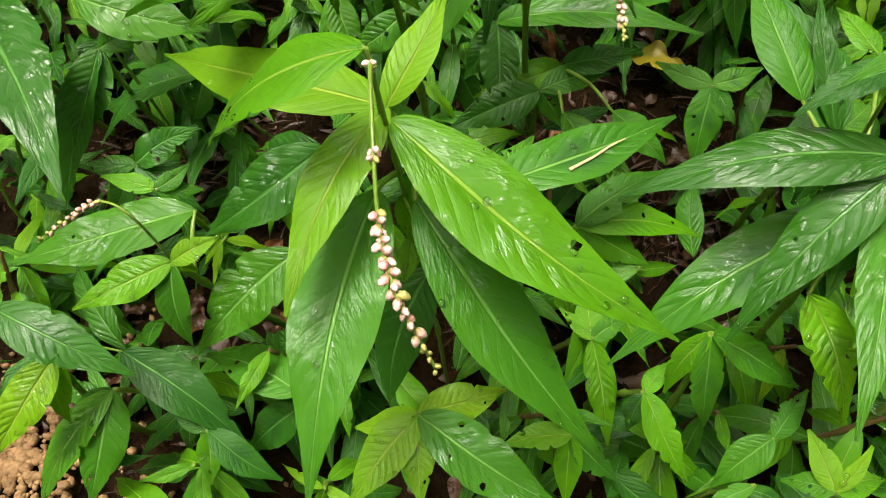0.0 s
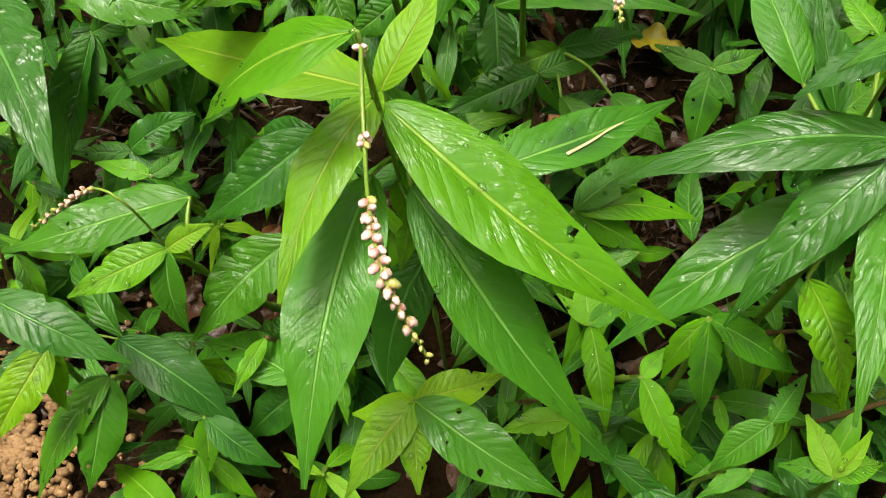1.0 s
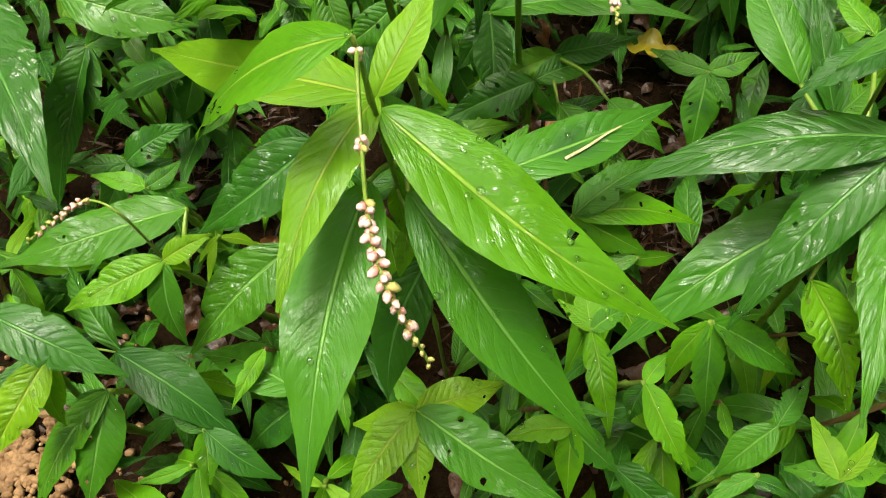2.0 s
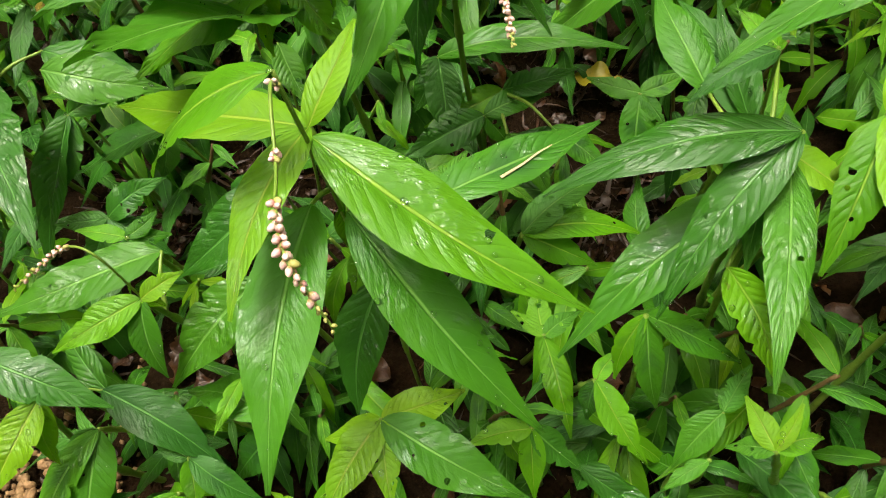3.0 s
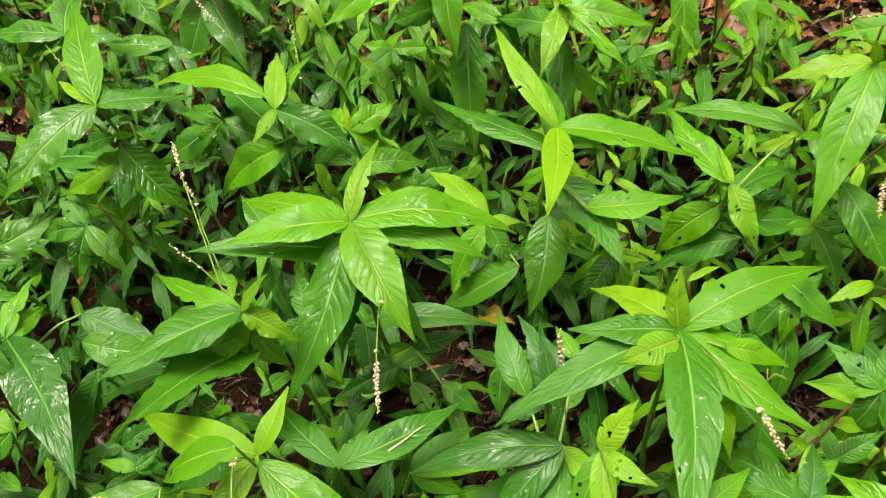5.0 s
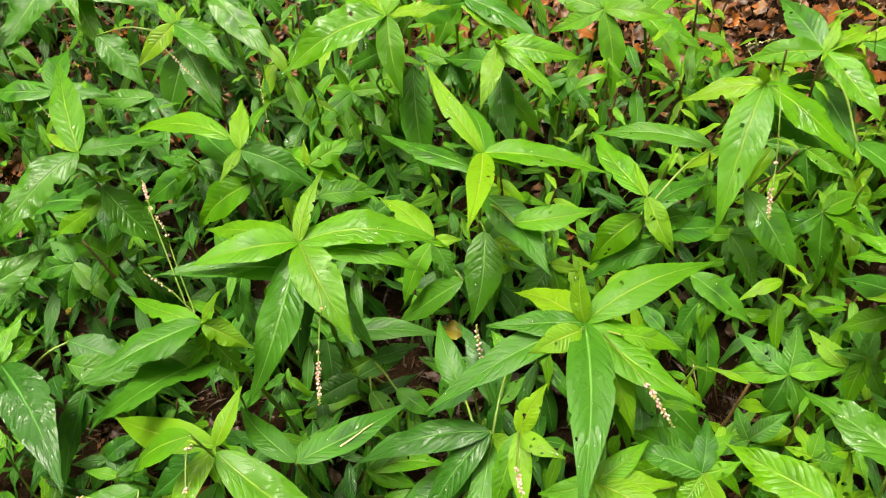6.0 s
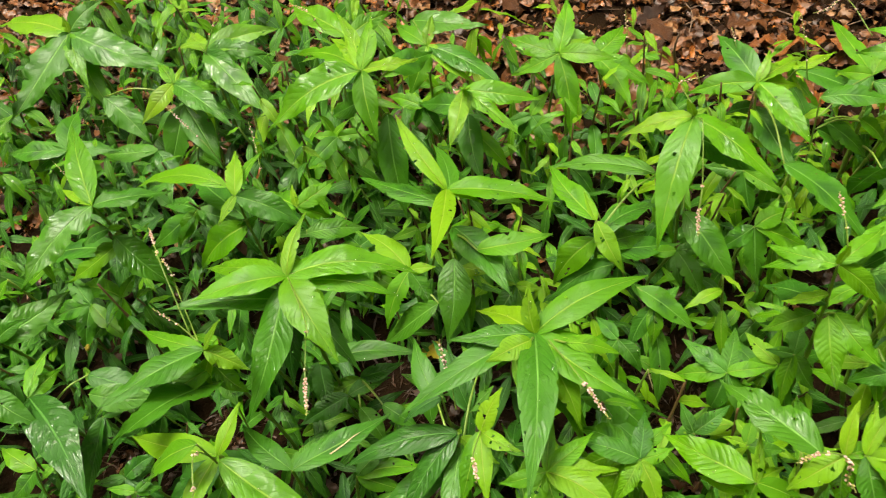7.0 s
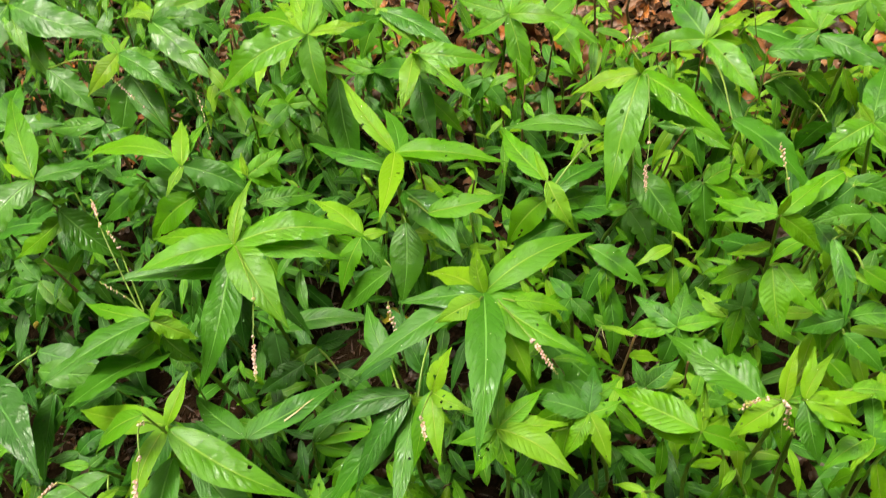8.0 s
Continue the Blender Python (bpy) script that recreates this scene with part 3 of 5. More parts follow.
], seed=7, label='knotweed with nibbled leaves and upright pale pink flower spikes')
knotweed((-0.3314, 0.1685, 0.225), (-0.316, 0.202), [
    ((0, 0, 0), -143.7, 0.095, 18.4, 0.0319, -20, 0.06, 2),
    ((0, 0, 0), 104.3, 0.1221, -5.6, 0.026, 0, 0.06, 1),
    ((0, 0, 0), 14.5, 0.0673, 17.3, 0.0216, 10, 0.06, 2),
    ((0, 0, -0.04), -34.1, 0.0731, 55.2, 0.0292, 10, 0.06, 2),
    ((0, 0, -0.05), -178.5, 0.0712, 24.9, 0.0247, -20, 0.06, 1),
    ((0, 0, -0.03), 167.5, 0.0422, 28.3, 0.0136, -40, 0.06, 2),
    ((0, 0, 0), 133.9, 0.0463, -0, 0.0092, 0, 0.06, 0),
    ((0, 0, -0.03), -7.8, 0.0154, 0, 0.0062, 40, 0.02, 1),
    ((0, 0, -0.06), 156.3, 0.147, 15.8, 0.0309, 0, 0.06, 2),
], seed=8, label='tall knotweed plant, wet green leaves')
knotweed((-0.0266, 0.064, 0.2337), (-0.031, 0.084), [
    ((0, 0, 0), 107.8, 0.0843, -17.3, 0.0145, 0, 0.06, 0),
    ((0, 0, 0), -106.3, 0.085, -9.4, 0.018, 0, 0.06, 0),
    ((0, 0, 0), -33.7, 0.0308, 15.1, 0.0078, 0, 0.06, 0),
    ((0, 0, 0), -17.4, 0.0887, 12.5, 0.0245, 0, 0.06, 1),
    ((0, 0, -0.02), 128.8, 0.1142, 10.1, 0.0236, 10, 0.06, 2),
    ((-0.0016, 0.0021, -0.0437), -68.6, 0.0832, 9.3, 0.0284, 0, 0.06, 2),
    # lighter tone painted in for the sky's reflection on this leaf
    ((0.012, -0.0348, -0.0387), -3.4, 0.0605, -0, 0.0207, 10, 0.06, 1),
    ((-0.0071, -0.0146, -0.0637), -117.3, 0.0709, 44.8, 0.0284, -10, 0.06, 2),
    ((0, 0, -0.02), 89.6, 0.1103, 10.4, 0.0165, 0, 0.06, 2),
], seed=9, label='tall knotweed with two narrow yellow-green young top leaves', fine=True)
knotweed((0.0043, -0.0813, 0.2218), (0.011, -0.079), [
    ((0, 0, 0), -106.9, 0.1181, -0.7, 0.0252, 0, 0.06, 2),
    ((-0.0, -0.0122, 0.0031), -74.8, 0.0598, 37.8, 0.019, 0, 0.1, 0),
    ((-0.0043, -0.0088, 0.0062), -169.3, 0.0327, 4.9, 0.016, -15, 0.1, 0),
    ((0.017, -0.015, 0.0032), -15.1, 0.0373, 23.9, 0.012, 10, 0.08, 1),
    ((0, 0, 0), -52.3, 0.0792, 6.3, 0.0241, 0, 0.06, 1),
    ((0, 0, 0), 15.1, 0.0899, 0.5, 0.0237, 0, 0.06, 1),
    ((0, 0, 0), -162.6, 0.1045, 4.2, 0.0206, 0, 0.06, 2),
    ((0, 0, 0), 174, 0.0569, -8.1, 0.0177, 0, 0.06, 2),
    ((0, 0, 0), 79.6, 0.034, -52, 0.011, 0, 0.06, 0),
    ((0, 0, 0), 124.9, 0.0605, 19.3, 0.0206, 0, 0.06, 0),
    ((0, 0, 0), -166.6, 0.0368, 32.9, 0.0137, -20, 0.06, 1),
    ((0, 0, 0), -23.2, 0.0536, 16.3, 0.0108, 0, 0.06, 1),
    ((0, 0, -0.02), -62.1, 0.0674, 47.9, 0.0213, 0, 0.06, 1),
    ((0.0354, 0.0004, -0.0718), -42.2, 0.0733, 43, 0.0293, 20, 0.06, 2),
    ((0, 0, -0.03), -73.1, 0.072, 44, 0.0137, 0, 0.06, 1),
], [
    ([(0.0111, -0.0872, 0.2218), (0.0195, -0.1265, 0.235), (0.0238, -0.1389, 0.232), (0.0302, -0.1545, 0.222)], 0.62, 20, (0.5, 0.53)),
], seed=10, label='star-shaped knotweed with long hanging leaf and pink flower spike', fine=True)
knotweed((0.179, 0.0775, 0.2312), (0.181, 0.088), [
    ((0, 0, 0), 158.2, 0.0594, 19.7, 0.0189, -10, 0.06, 0),
    ((0, 0, 0), -49.2, 0.0833, 28.7, 0.029, 0, 0.06, 1),
    ((0, 0, 0), -127.5, 0.1115, 32.5, 0.0291, 0, 0.06, 1),
    ((0, 0, 0), -170.7, 0.0212, -70.3, 0.0075, 40, 0.02, 0),
    ((0, 0, -0.02), -22.9, 0.0729, 33.3, 0.0255, 30, 0.06, 2),
    ((-0.0214, -0.0406, -0.0612), -63.7, 0.0773, 40.3, 0.0272, 10, 0.06, 2),
    ((0, 0, -0.02), -178.5, 0.0386, 51, 0.0154, -30, 0.06, 2),
    ((0, 0, -0.03), 3.9, 0.0475, 39.2, 0.019, 40, 0.06, 2),
], [
    ([(0.1826, 0.0744, 0.2312), (0.1705, 0.0435, 0.25), (0.1573, 0.0087, 0.225), (0.1479, -0.0083, 0.215), (0.1432, -0.0205, 0.205)], 0.7, 22, (0.5,)),
    ([(0.1899, 0.0982, 0.22), (0.1891, 0.1275, 0.225), (0.1923, 0.1181, 0.235), (0.2041, 0.1187, 0.235)], 0.5, 8, (0.35, 0.4)),
], seed=11, label='knotweed with drooping leaves and hanging pale pink flower spike')
knotweed((0.2909, 0.1823, 0.16), (0.306, 0.185), [
    ((0, 0, 0), 151.2, 0.0697, 16.7, 0.0238, -30, 0.06, 1),
    ((0, 0, 0), 93.1, 0.0817, -3.5, 0.0279, -20, 0.06, 2),
    ((0, 0, 0), -74, 0.0848, 20.7, 0.027, 10, 0.06, 1),
    ((0, 0, 0), 27.4, 0.0735, 7.8, 0.02, 0, 0.06, 0),
    ((0, 0, 0), 47.8, 0.0353, -25.1, 0.0099, 0, 0.06, 0),
    ((0, 0, 0), 3.3, 0.048, 24.6, 0.0175, 40, 0.06, 0),
    ((0, 0, -0.03), -82.2, 0.0823, 21.4, 0.0281, 0, 0.06, 2),
    ((0, 0, -0.03), 110, 0.0463, 40.4, 0.0185, -40, 0.06, 3),
    ((-0.0301, -0.1127, 0), -54.8, 0.0965, 31.2, 0.0301, 0, 0.06, 2),
    ((0, 0, -0.04), 89.2, 0.0434, 43.8, 0.0174, 40, 0.06, 2),
], seed=12, label='leafy knotweed plant, wet green leaves')
knotweed((0.1976, -0.1008, 0.24), (0.205, -0.066), [
    ((0, 0, 0), 126.9, 0.0468, 12.3, 0.0157, -10, 0.06, 1),
    ((0, 0, 0), 142.4, 0.048, 24.6, 0.0167, -10, 0.06, 1),
    ((0, 0, 0), -34.9, 0.0426, 44.8, 0.0143, 40, 0.06, 1),
    ((0, 0, 0), 24.6, 0.0455, -0, 0.0136, 0, 0.06, 1),
    ((0.0017, -0.0036, -0.05), -103.3, 0.0492, 37.6, 0.0192, 10, 0.06, 1),
    ((-0.0006, 0.0075, -0.06), 163.2, 0.0374, 32.3, 0.015, -30, 0.06, 1),
    ((0.0068, -0.0028, -0.05), -67, 0.0454, 26.1, 0.0182, 20, 0.06, 1),
    ((0, 0, -0.03), 159.4, 0.0291, 20.1, 0.0096, 0, 0.02, 0),
    ((0, 0, -0.04), 109.2, 0.0585, 30.8, 0.0197, -10, 0.06, 2),
    ((0, 0, 0), -59, 0.0203, -79.7, 0.006, -40, 0.02, 0),
], [
    ([(0.2072, -0.0952, 0.24), (0.2085, -0.0849, 0.255), (0.2118, -0.073, 0.26), (0.2128, -0.0653, 0.265)], 0.5, 10, (0.3,)),
], seed=13, label='tall knotweed plant, wet green leaves and pink flower spike')
knotweed((0.1395, -0.2158, 0.232), (0.129, -0.18), [
    ((0, 0, 0), 52.9, 0.031, -40.2, 0.0075, 0, 0.06, 0),
    ((0, 0, 0), -176.1, 0.036, 33.8, 0.0144, -10, 0.06, 0),
    ((-0.0058, 0.0082, -0.01), 114, 0.0719, 8, 0.0251, 0, 0.06, 2),
    ((0, 0, 0), 8.5, 0.0319, 18.3, 0.0099, 0, 0.06, 1),
    ((0, 0, 0), -107.5, 0.0339, 62.4, 0.0115, 10, 0.06, 1),
    ((0, 0, 0), -29.6, 0.0305, 41, 0.011, 30, 0.06, 1),
    ((0, 0, -0.06), 66.6, 0.1163, 25.5, 0.0217, 30, 0.06, 2),
], [
    ([(0.1393, -0.2151, 0.232), (0.129, -0.2151, 0.24), (0.1234, -0.2128, 0.236), (0.1164, -0.2115, 0.228)], 0.5, 14, (0.3,)),
    ([(0.14, -0.216, 0.232), (0.1308, -0.2257, 0.252), (0.1313, -0.2292, 0.25), (0.1322, -0.2298, 0.236), (0.1356, -0.2341, 0.23)], 0.3, 14, (0.2,)),
], seed=14, label='knotweed with upright yellow-green young leaves and pink flower spikes')
knotweed((0.1034, -0.201, 0.19), (0.118, -0.2), [
    ((0, 0, 0), 64.7, 0.0298, -42.1, 0.0062, 0, 0.02, 0),
    ((0, 0, 0), 124.7, 0.0655, 13.2, 0.0224, -10, 0.06, 1),
    ((0, 0, 0), -25.3, 0.0363, 33.4, 0.0127, 20, 0.06, 1),
    ((0, 0, 0), -140, 0.0219, 65.8, 0.0088, 0, 0.02, 1),
    ((0, 0, -0.015), 131.3, 0.0369, 24, 0.0101, 0, 0.06, 0),
    ((0, 0, -0.03), 113.9, 0.0325, 67.5, 0.0126, -40, 0.06, 2),
    ((0, 0, 0), 21.1, 0.0267, 22, 0.0065, 0, 0.02, 0),
], seed=15, label='knotweed with one upright yellow-green young leaf at the top')
knotweed((0.045, -0.1529, 0.17), (0.053, -0.153), [
    ((0, 0, 0), 20.4, 0.0328, -0, 0.0108, 0, 0.06, 1),
    ((0, 0, 0), 125.7, 0.0477, 24.8, 0.0169, -20, 0.06, 2),
    ((0, 0, 0), -104.7, 0.0387, 50.8, 0.0135, 0, 0.06, 1),
    ((0, 0, 0), 160, 0.0461, 40.6, 0.0157, -20, 0.06, 1),
    ((0, 0, 0), -136.4, 0.0432, 44, 0.0171, 0, 0.06, 1),
    ((0, 0, 0), -166.9, 0.0408, 47.3, 0.0136, -10, 0.06, 0),
], [
    ([(0.0314, -0.1652, 0.17), (0.0107, -0.174, 0.19), (0.0017, -0.1745, 0.19), (-0.0048, -0.1698, 0.186)], 0.5, 14, (0.3,)),
], seed=16, label='leafy knotweed plant, wet green leaves and pink flower spike')
knotweed((0.0867, 0.0446, 0.1765), (0.087, 0.062), [
    ((0, 0, 0), -73.1, 0.0481, 38.6, 0.0167, 10, 0.06, 0),
    ((0, 0, 0), 100.5, 0.0871, 3.3, 0.0233, 0, 0.06, 1),
    ((0.0004, 0.0063, -0.0265), 177.6, 0.0637, 51.7, 0.0253, -40, 0.06, 1),
    ((0.0117, -0.0106, -0.0465), 171, 0.0721, 33.7, 0.023, -10, 0.06, 2),
    ((0, 0, -0.02), 26, 0.0815, 14.2, 0.0214, 0, 0.06, 2),
    ((0.0673, 0.0418, -0.0065), 149, 0.1017, 5.6, 0.0228, 0, 0.06, 2),
    ((0, 0, -0.03), 26.2, 0.0663, 26.9, 0.0217, 20, 0.06, 2),
    ((0, 0, 0), 93.3, 0.0291, -20.1, 0.0065, 0, 0.02, 0),
    ((0, 0, -0.04), 7.9, 0.0875, 20, 0.0261, 0, 0.06, 2),
], seed=17, label='knotweed with narrow bright young leaf among darker leaves')
knotweed((0.0179, 0.2444, 0.1906), (0.006, 0.257), [
    ((0, 0, 0), -92.3, 0.0332, -37, 0.01, -20, 0.06, 0),
    ((0, 0, 0), -116.2, 0.0691, 16.8, 0.0198, 0, 0.06, 0),
    ((0, 0, 0), -14.8, 0.0777, 14.9, 0.0253, 30, 0.06, 1),
    ((0, 0, 0), -53.7, 0.0781, 22.6, 0.018, 0, 0.06, 1),
    ((0, 0, -0.03), -91.9, 0.0738, 42.6, 0.0244, 0, 0.06, 2),
    ((0, 0, -0.02), 131.4, 0.0712, 16.3, 0.0237, -30, 0.06, 2),
    ((0, 0, -0.02), 2.1, 0.0406, 0, 0.0163, 40, 0.06, 1),
    ((0, 0, -0.05), -47.1, 0.0601, 41.7, 0.0198, 10, 0.06, 1),
], seed=18, label='leafy knotweed plant, wet green leaves')
knotweed((-0.0722, 0.23, 0.2503), (-0.06, 0.243), [
    ((0, 0, 0), 179.9, 0.1089, 21.6, 0.0377, -20, 0.06, 1),
    ((0, 0, 0), -91.7, 0.0672, 48.1, 0.0222, 0, 0.06, 1),
    ((0, 0, 0), 126.8, 0.1127, 10.2, 0.0252, 0, 0.06, 1),
    ((0, 0, 0), 98.6, 0.0813, -14.2, 0.0137, 0, 0.06, 0),
    ((0, 0, 0), 10.3, 0.055, 10.5, 0.0156, 10, 0.06, 0),
    ((0.0229, 0.0214, -0.02), 40.3, 0.0656, 17.8, 0.0262, 40, 0.06, 2),
    ((0.0127, -0.0035, -0.0503), -97.9, 0.1062, 58, 0.0285, 0, 0.06, 2),
    ((0, 0, 0), 70.3, 0.0634, -18.4, 0.0173, 0, 0.06, 1),
    ((0, 0, -0.03), 136.2, 0.0734, 33, 0.0261, -40, 0.06, 2),
    ((0, 0, 0), 109.6, 0.0752, -0, 0.015, 0, 0.06, 0),
], seed=19, label='tall knotweed with spreading glossy leaves near the leaf litter')
knotweed((-0.4269, 0.5536, 0.2), (-0.441, 0.582), [
    ((0, 0, 0), -28, 0.1415, 18.5, 0.0472, 20, 0.06, 2),
    ((0, 0, 0), -133.9, 0.1355, 21.6, 0.0478, -20, 0.06, 2),
    ((0, 0, 0), 146.3, 0.1303, 0, 0.0454, 0, 0.06, 0),
    ((0, 0, 0), -77.8, 0.083, 28.8, 0.0231, 0, 0.06, 1),
    ((0, 0, 0), 26.5, 0.062, -18.8, 0.0248, 40, 0.06, 2),
    ((0, 0, 0), 176.2, 0.0502, 23.5, 0.0201, -40, 0.06, 1),
    ((0, 0, 0), 85.5, 0.022, -65.4, 0.0082, 10, 0.02, 0),
    ((0, 0, -0.03), -69.8, 0.0876, 34.8, 0.0295, 0, 0.06, 1),
], [
    ([(-0.4, 0.2915, 0.14), (-0.4007, 0.2926, 0.16), (-0.4139, 0.3152, 0.165), (-0.4302, 0.3408, 0.165)], 0.5, 8, (0.3,)),
], seed=20, label='knotweed with blotched leaves, some yellowing, near the litter')
knotweed((-0.2972, 0.4271, 0.17), (-0.299, 0.459), [
    ((0, 0, 0), -158, 0.0617, 29.1, 0.0226, -40, 0.06, 0),
    ((0, 0, 0), -62.8, 0.0519, 22.7, 0.0146, 0, 0.06, 0),
    ((0, 0, -0.03), -130.3, 0.0868, 43.7, 0.0347, -40, 0.06, 2),
    ((-0.0917, 0.0274, -0.01), -50.2, 0.0822, 37.5, 0.0329, 10, 0.06, 2),
    ((0, 0, -0.03), -68.3, 0.0928, 32.6, 0.0338, 0, 0.06, 2),
    ((0, 0, 0), -49.1, 0.0958, 18.3, 0.0309, 0, 0.06, 2),
    ((0, 0, 0), 116.9, 0.0388, -14.9, 0.0155, -10, 0.06, 1),
    ((0, 0, 0), -4.6, 0.0531, 22.1, 0.0212, 40, 0.06, 1),
], [
    ([(-0.2526, 0.3151, 0.12), (-0.2599, 0.3164, 0.15), (-0.2732, 0.3319, 0.165), (-0.2851, 0.3492, 0.172), (-0.2977, 0.3686, 0.178)], 0.55, 18, (0.4,)),
    ([(-0.2086, 0.2601, 0.12), (-0.203, 0.2604, 0.15), (-0.2045, 0.2899, 0.165), (-0.208, 0.3146, 0.17)], 0.5, 9, (0.3,)),
], seed=21, label='knotweed with dark blotched leaves and thin pink flower spikes')
knotweed((-0.2605, 0.4807, 0.17), (-0.271, 0.494), [
    ((0, 0, 0), -55.9, 0.1311, 22.4, 0.036, 0, 0.06, 2),
    ((0, 0, 0), -52.1, 0.074, 23.9, 0.0296, 20, 0.06, 2),
    ((0, 0, 0), 109.7, 0.06, -0, 0.0217, 0, 0.06, 0),
    ((0, 0, 0), 33.5, 0.0635, -0, 0.0236, 40, 0.06, 1),
    ((0, 0, 0), -6.6, 0.077, 15.1, 0.0275, 40, 0.06, 2),
    ((0, 0, 0), 15.8, 0.0968, 5.9, 0.0307, 30, 0.06, 1),
], [
    ([(-0.2603, 0.4742, 0.17), (-0.2393, 0.479, 0.2), (-0.2311, 0.5001, 0.21)], 0.85, 5, (0.5,)),
], seed=22, label='leafy knotweed plant, wet green leaves and pink flower spike')
knotweed((-0.21, 0.1625, 0.2), (-0.198, 0.183), [
    ((-0.0066, 0.0101, 0.005), 148.8, 0.117, 9.8, 0.024, 0, 0.06, 1),
    ((0, 0, 0), 86.2, 0.0529, -10.9, 0.0165, 0, 0.06, 0),
    ((0, 0, 0), -23.6, 0.0714, 34.1, 0.0247, 30, 0.06, 2),
    ((0, 0, 0), -129.7, 0.0315, 18.5, 0.0099, -10, 0.06, 0),
    ((-0.0031, 0.0045, -0.04), 174.7, 0.0826, 37.2, 0.0305, -40, 0.06, 1),
    ((0, 0, 0), 63.2, 0.0628, -0, 0.0116, 0, 0.06, 1),
    ((0, 0, -0.03), 105.1, 0.0507, 52.1, 0.0203, 0, 0.06, 2),
    ((0, 0, -0.03), 117.1, 0.1473, 11.8, 0.0248, 0, 0.06, 2),
], seed=23, label='knotweed with narrow pale leaves and pale young tip')
knotweed((-0.1622, 0.1614, 0.17), (-0.162, 0.171), [
    ((0, 0, 0), 87.4, 0.0213, -44.8, 0.0063, 0, 0.02, 0),
    ((0, 0, 0), 133.4, 0.0774, 15, 0.0246, 0, 0.06, 1),
    ((0, 0, 0), 32.5, 0.0472, -0, 0.0181, 40, 0.06, 1),
    ((0, 0, 0), 16.8, 0.0402, 48.3, 0.0158, 40, 0.06, 1),
    ((0.002, -0.0172, -0.02), 18.6, 0.0645, 27.7, 0.022, 20, 0.06, 2),
    ((0, 0, 0), 166.8, 0.0568, 44.8, 0.0191, -40, 0.06, 2),
], seed=24, label='leafy knotweed plant, wet green leaves')
knotweed((-0.0734, 0.0672, 0.15), (-0.093, 0.104), [
    ((0, 0, 0), 120.9, 0.0706, -0, 0.0214, 0, 0.06, 0),
    ((0, 0, 0), -9.3, 0.0231, -0, 0.0092, 30, 0.02, 0),
    ((0, 0, 0), -143.1, 0.0569, 44.7, 0.0187, -10, 0.06, 1),
    ((0.0175, -0.0273, -0.02), 172.5, 0.0786, 39.5, 0.0256, -10, 0.06, 2),
    ((0, 0, 0), -64.4, 0.0399, 48.8, 0.0156, 0, 0.06, 2),
], seed=25, label='leafy knotweed plant, wet green leaves')
knotweed((-0.4349, 0.0889, 0.17), (-0.451, 0.123), [
    ((0, 0, 0), 33.1, 0.0714, -0, 0.0286, 40, 0.06, 2),
    ((0.0111, -0.062, 0.01), -34.9, 0.0533, 34.2, 0.0213, 0, 0.06, 2),
    ((0, 0, 0), 12.8, 0.0342, -17, 0.0137, 40, 0.06, 2),
], seed=26, label='leafy knotweed plant, wet green leaves')
knotweed((-0.4069, 0.0354, 0.15), (-0.412, 0.073), [
    ((0, 0, 0), -60.4, 0.1311, 2.4, 0.0355, 0, 0.06, 3),
    ((0.0377, 0.025, -0.02), -26.5, 0.069, 16.8, 0.0256, 10, 0.06, 3),
    ((0, 0, 0), 61, 0.0363, 16, 0.0145, 40, 0.06, 1),
    ((0, 0, 0), 76.9, 0.051, -0, 0.0157, 0, 0.06, 1),
], seed=27, label='leafy knotweed plant, wet green leaves')
knotweed((-0.3541, 0.1544, 0.12), (-0.358, 0.192), [
    ((0, 0, 0), 148, 0.0926, 12.5, 0.0238, 0, 0.06, 1),
    ((0, 0, 0), 47.3, 0.027, -21.8, 0.0108, 40, 0.02, 1),
    ((0, 0, 0), -135, 0.046, 60.4, 0.0155, -40, 0.06, 1),
    ((0, 0, 0), -170, 0.065, 38, 0.0221, -30, 0.06, 2),
], seed=28, label='low knotweed plant, wet green leaves')
knotweed((-0.226, 0.0904, 0.14), (-0.224, 0.1), [
    ((0, 0, 0), -129.1, 0.0486, 55.3, 0.0164, -30, 0.06, 2),
    ((0, 0, 0), 118.1, 0.0577, -0, 0.0174, 0, 0.06, 2),
], seed=29, label='leafy knotweed plant, wet green leaves')
knotweed((-0.1857, -0.0931, 0.15), (-0.176, -0.066), [
    ((0, 0, 0), 24.4, 0.0836, 9.6, 0.0215, 0, 0.06, 2),
    ((0, 0, 0), 48, 0.0282, -0, 0.0113, 20, 0.02, 2),
    ((0, 0, 0), 126, 0.0694, 8.3, 0.0172, 0, 0.06, 2),
], seed=30, label='leafy knotweed plant, wet green leaves', fine=True)
knotweed((0.113, -0.0181, 0.13), (0.12, 0), [
    ((-0.009, 0.0141, 0.01), -44.9, 0.0601, 29.9, 0.0206, 10, 0.06, 2),
    ((0, 0, 0), -156.4, 0.048, 56.5, 0.0155, 0, 0.06, 2),
    ((0, 0, 0), -114.5, 0.0354, 58.1, 0.0128, 0, 0.06, 1),
    ((0, 0, -0.02), -106.8, 0.0828, 57.7, 0.0165, 0, 0.06, 2),
    ((0, 0, 0), 25.9, 0.0291, -0, 0.0116, 20, 0.02, 2),
], seed=31, label='leafy knotweed plant, wet green leaves')
knotweed((0.2117, 0.0188, 0.15), (0.201, 0.044), [
    ((0, 0, 0), -95.6, 0.0547, 66.1, 0.0197, 10, 0.06, 2),
    ((0, 0, 0), -6.6, 0.064, 38.7, 0.0226, 20, 0.06, 1),
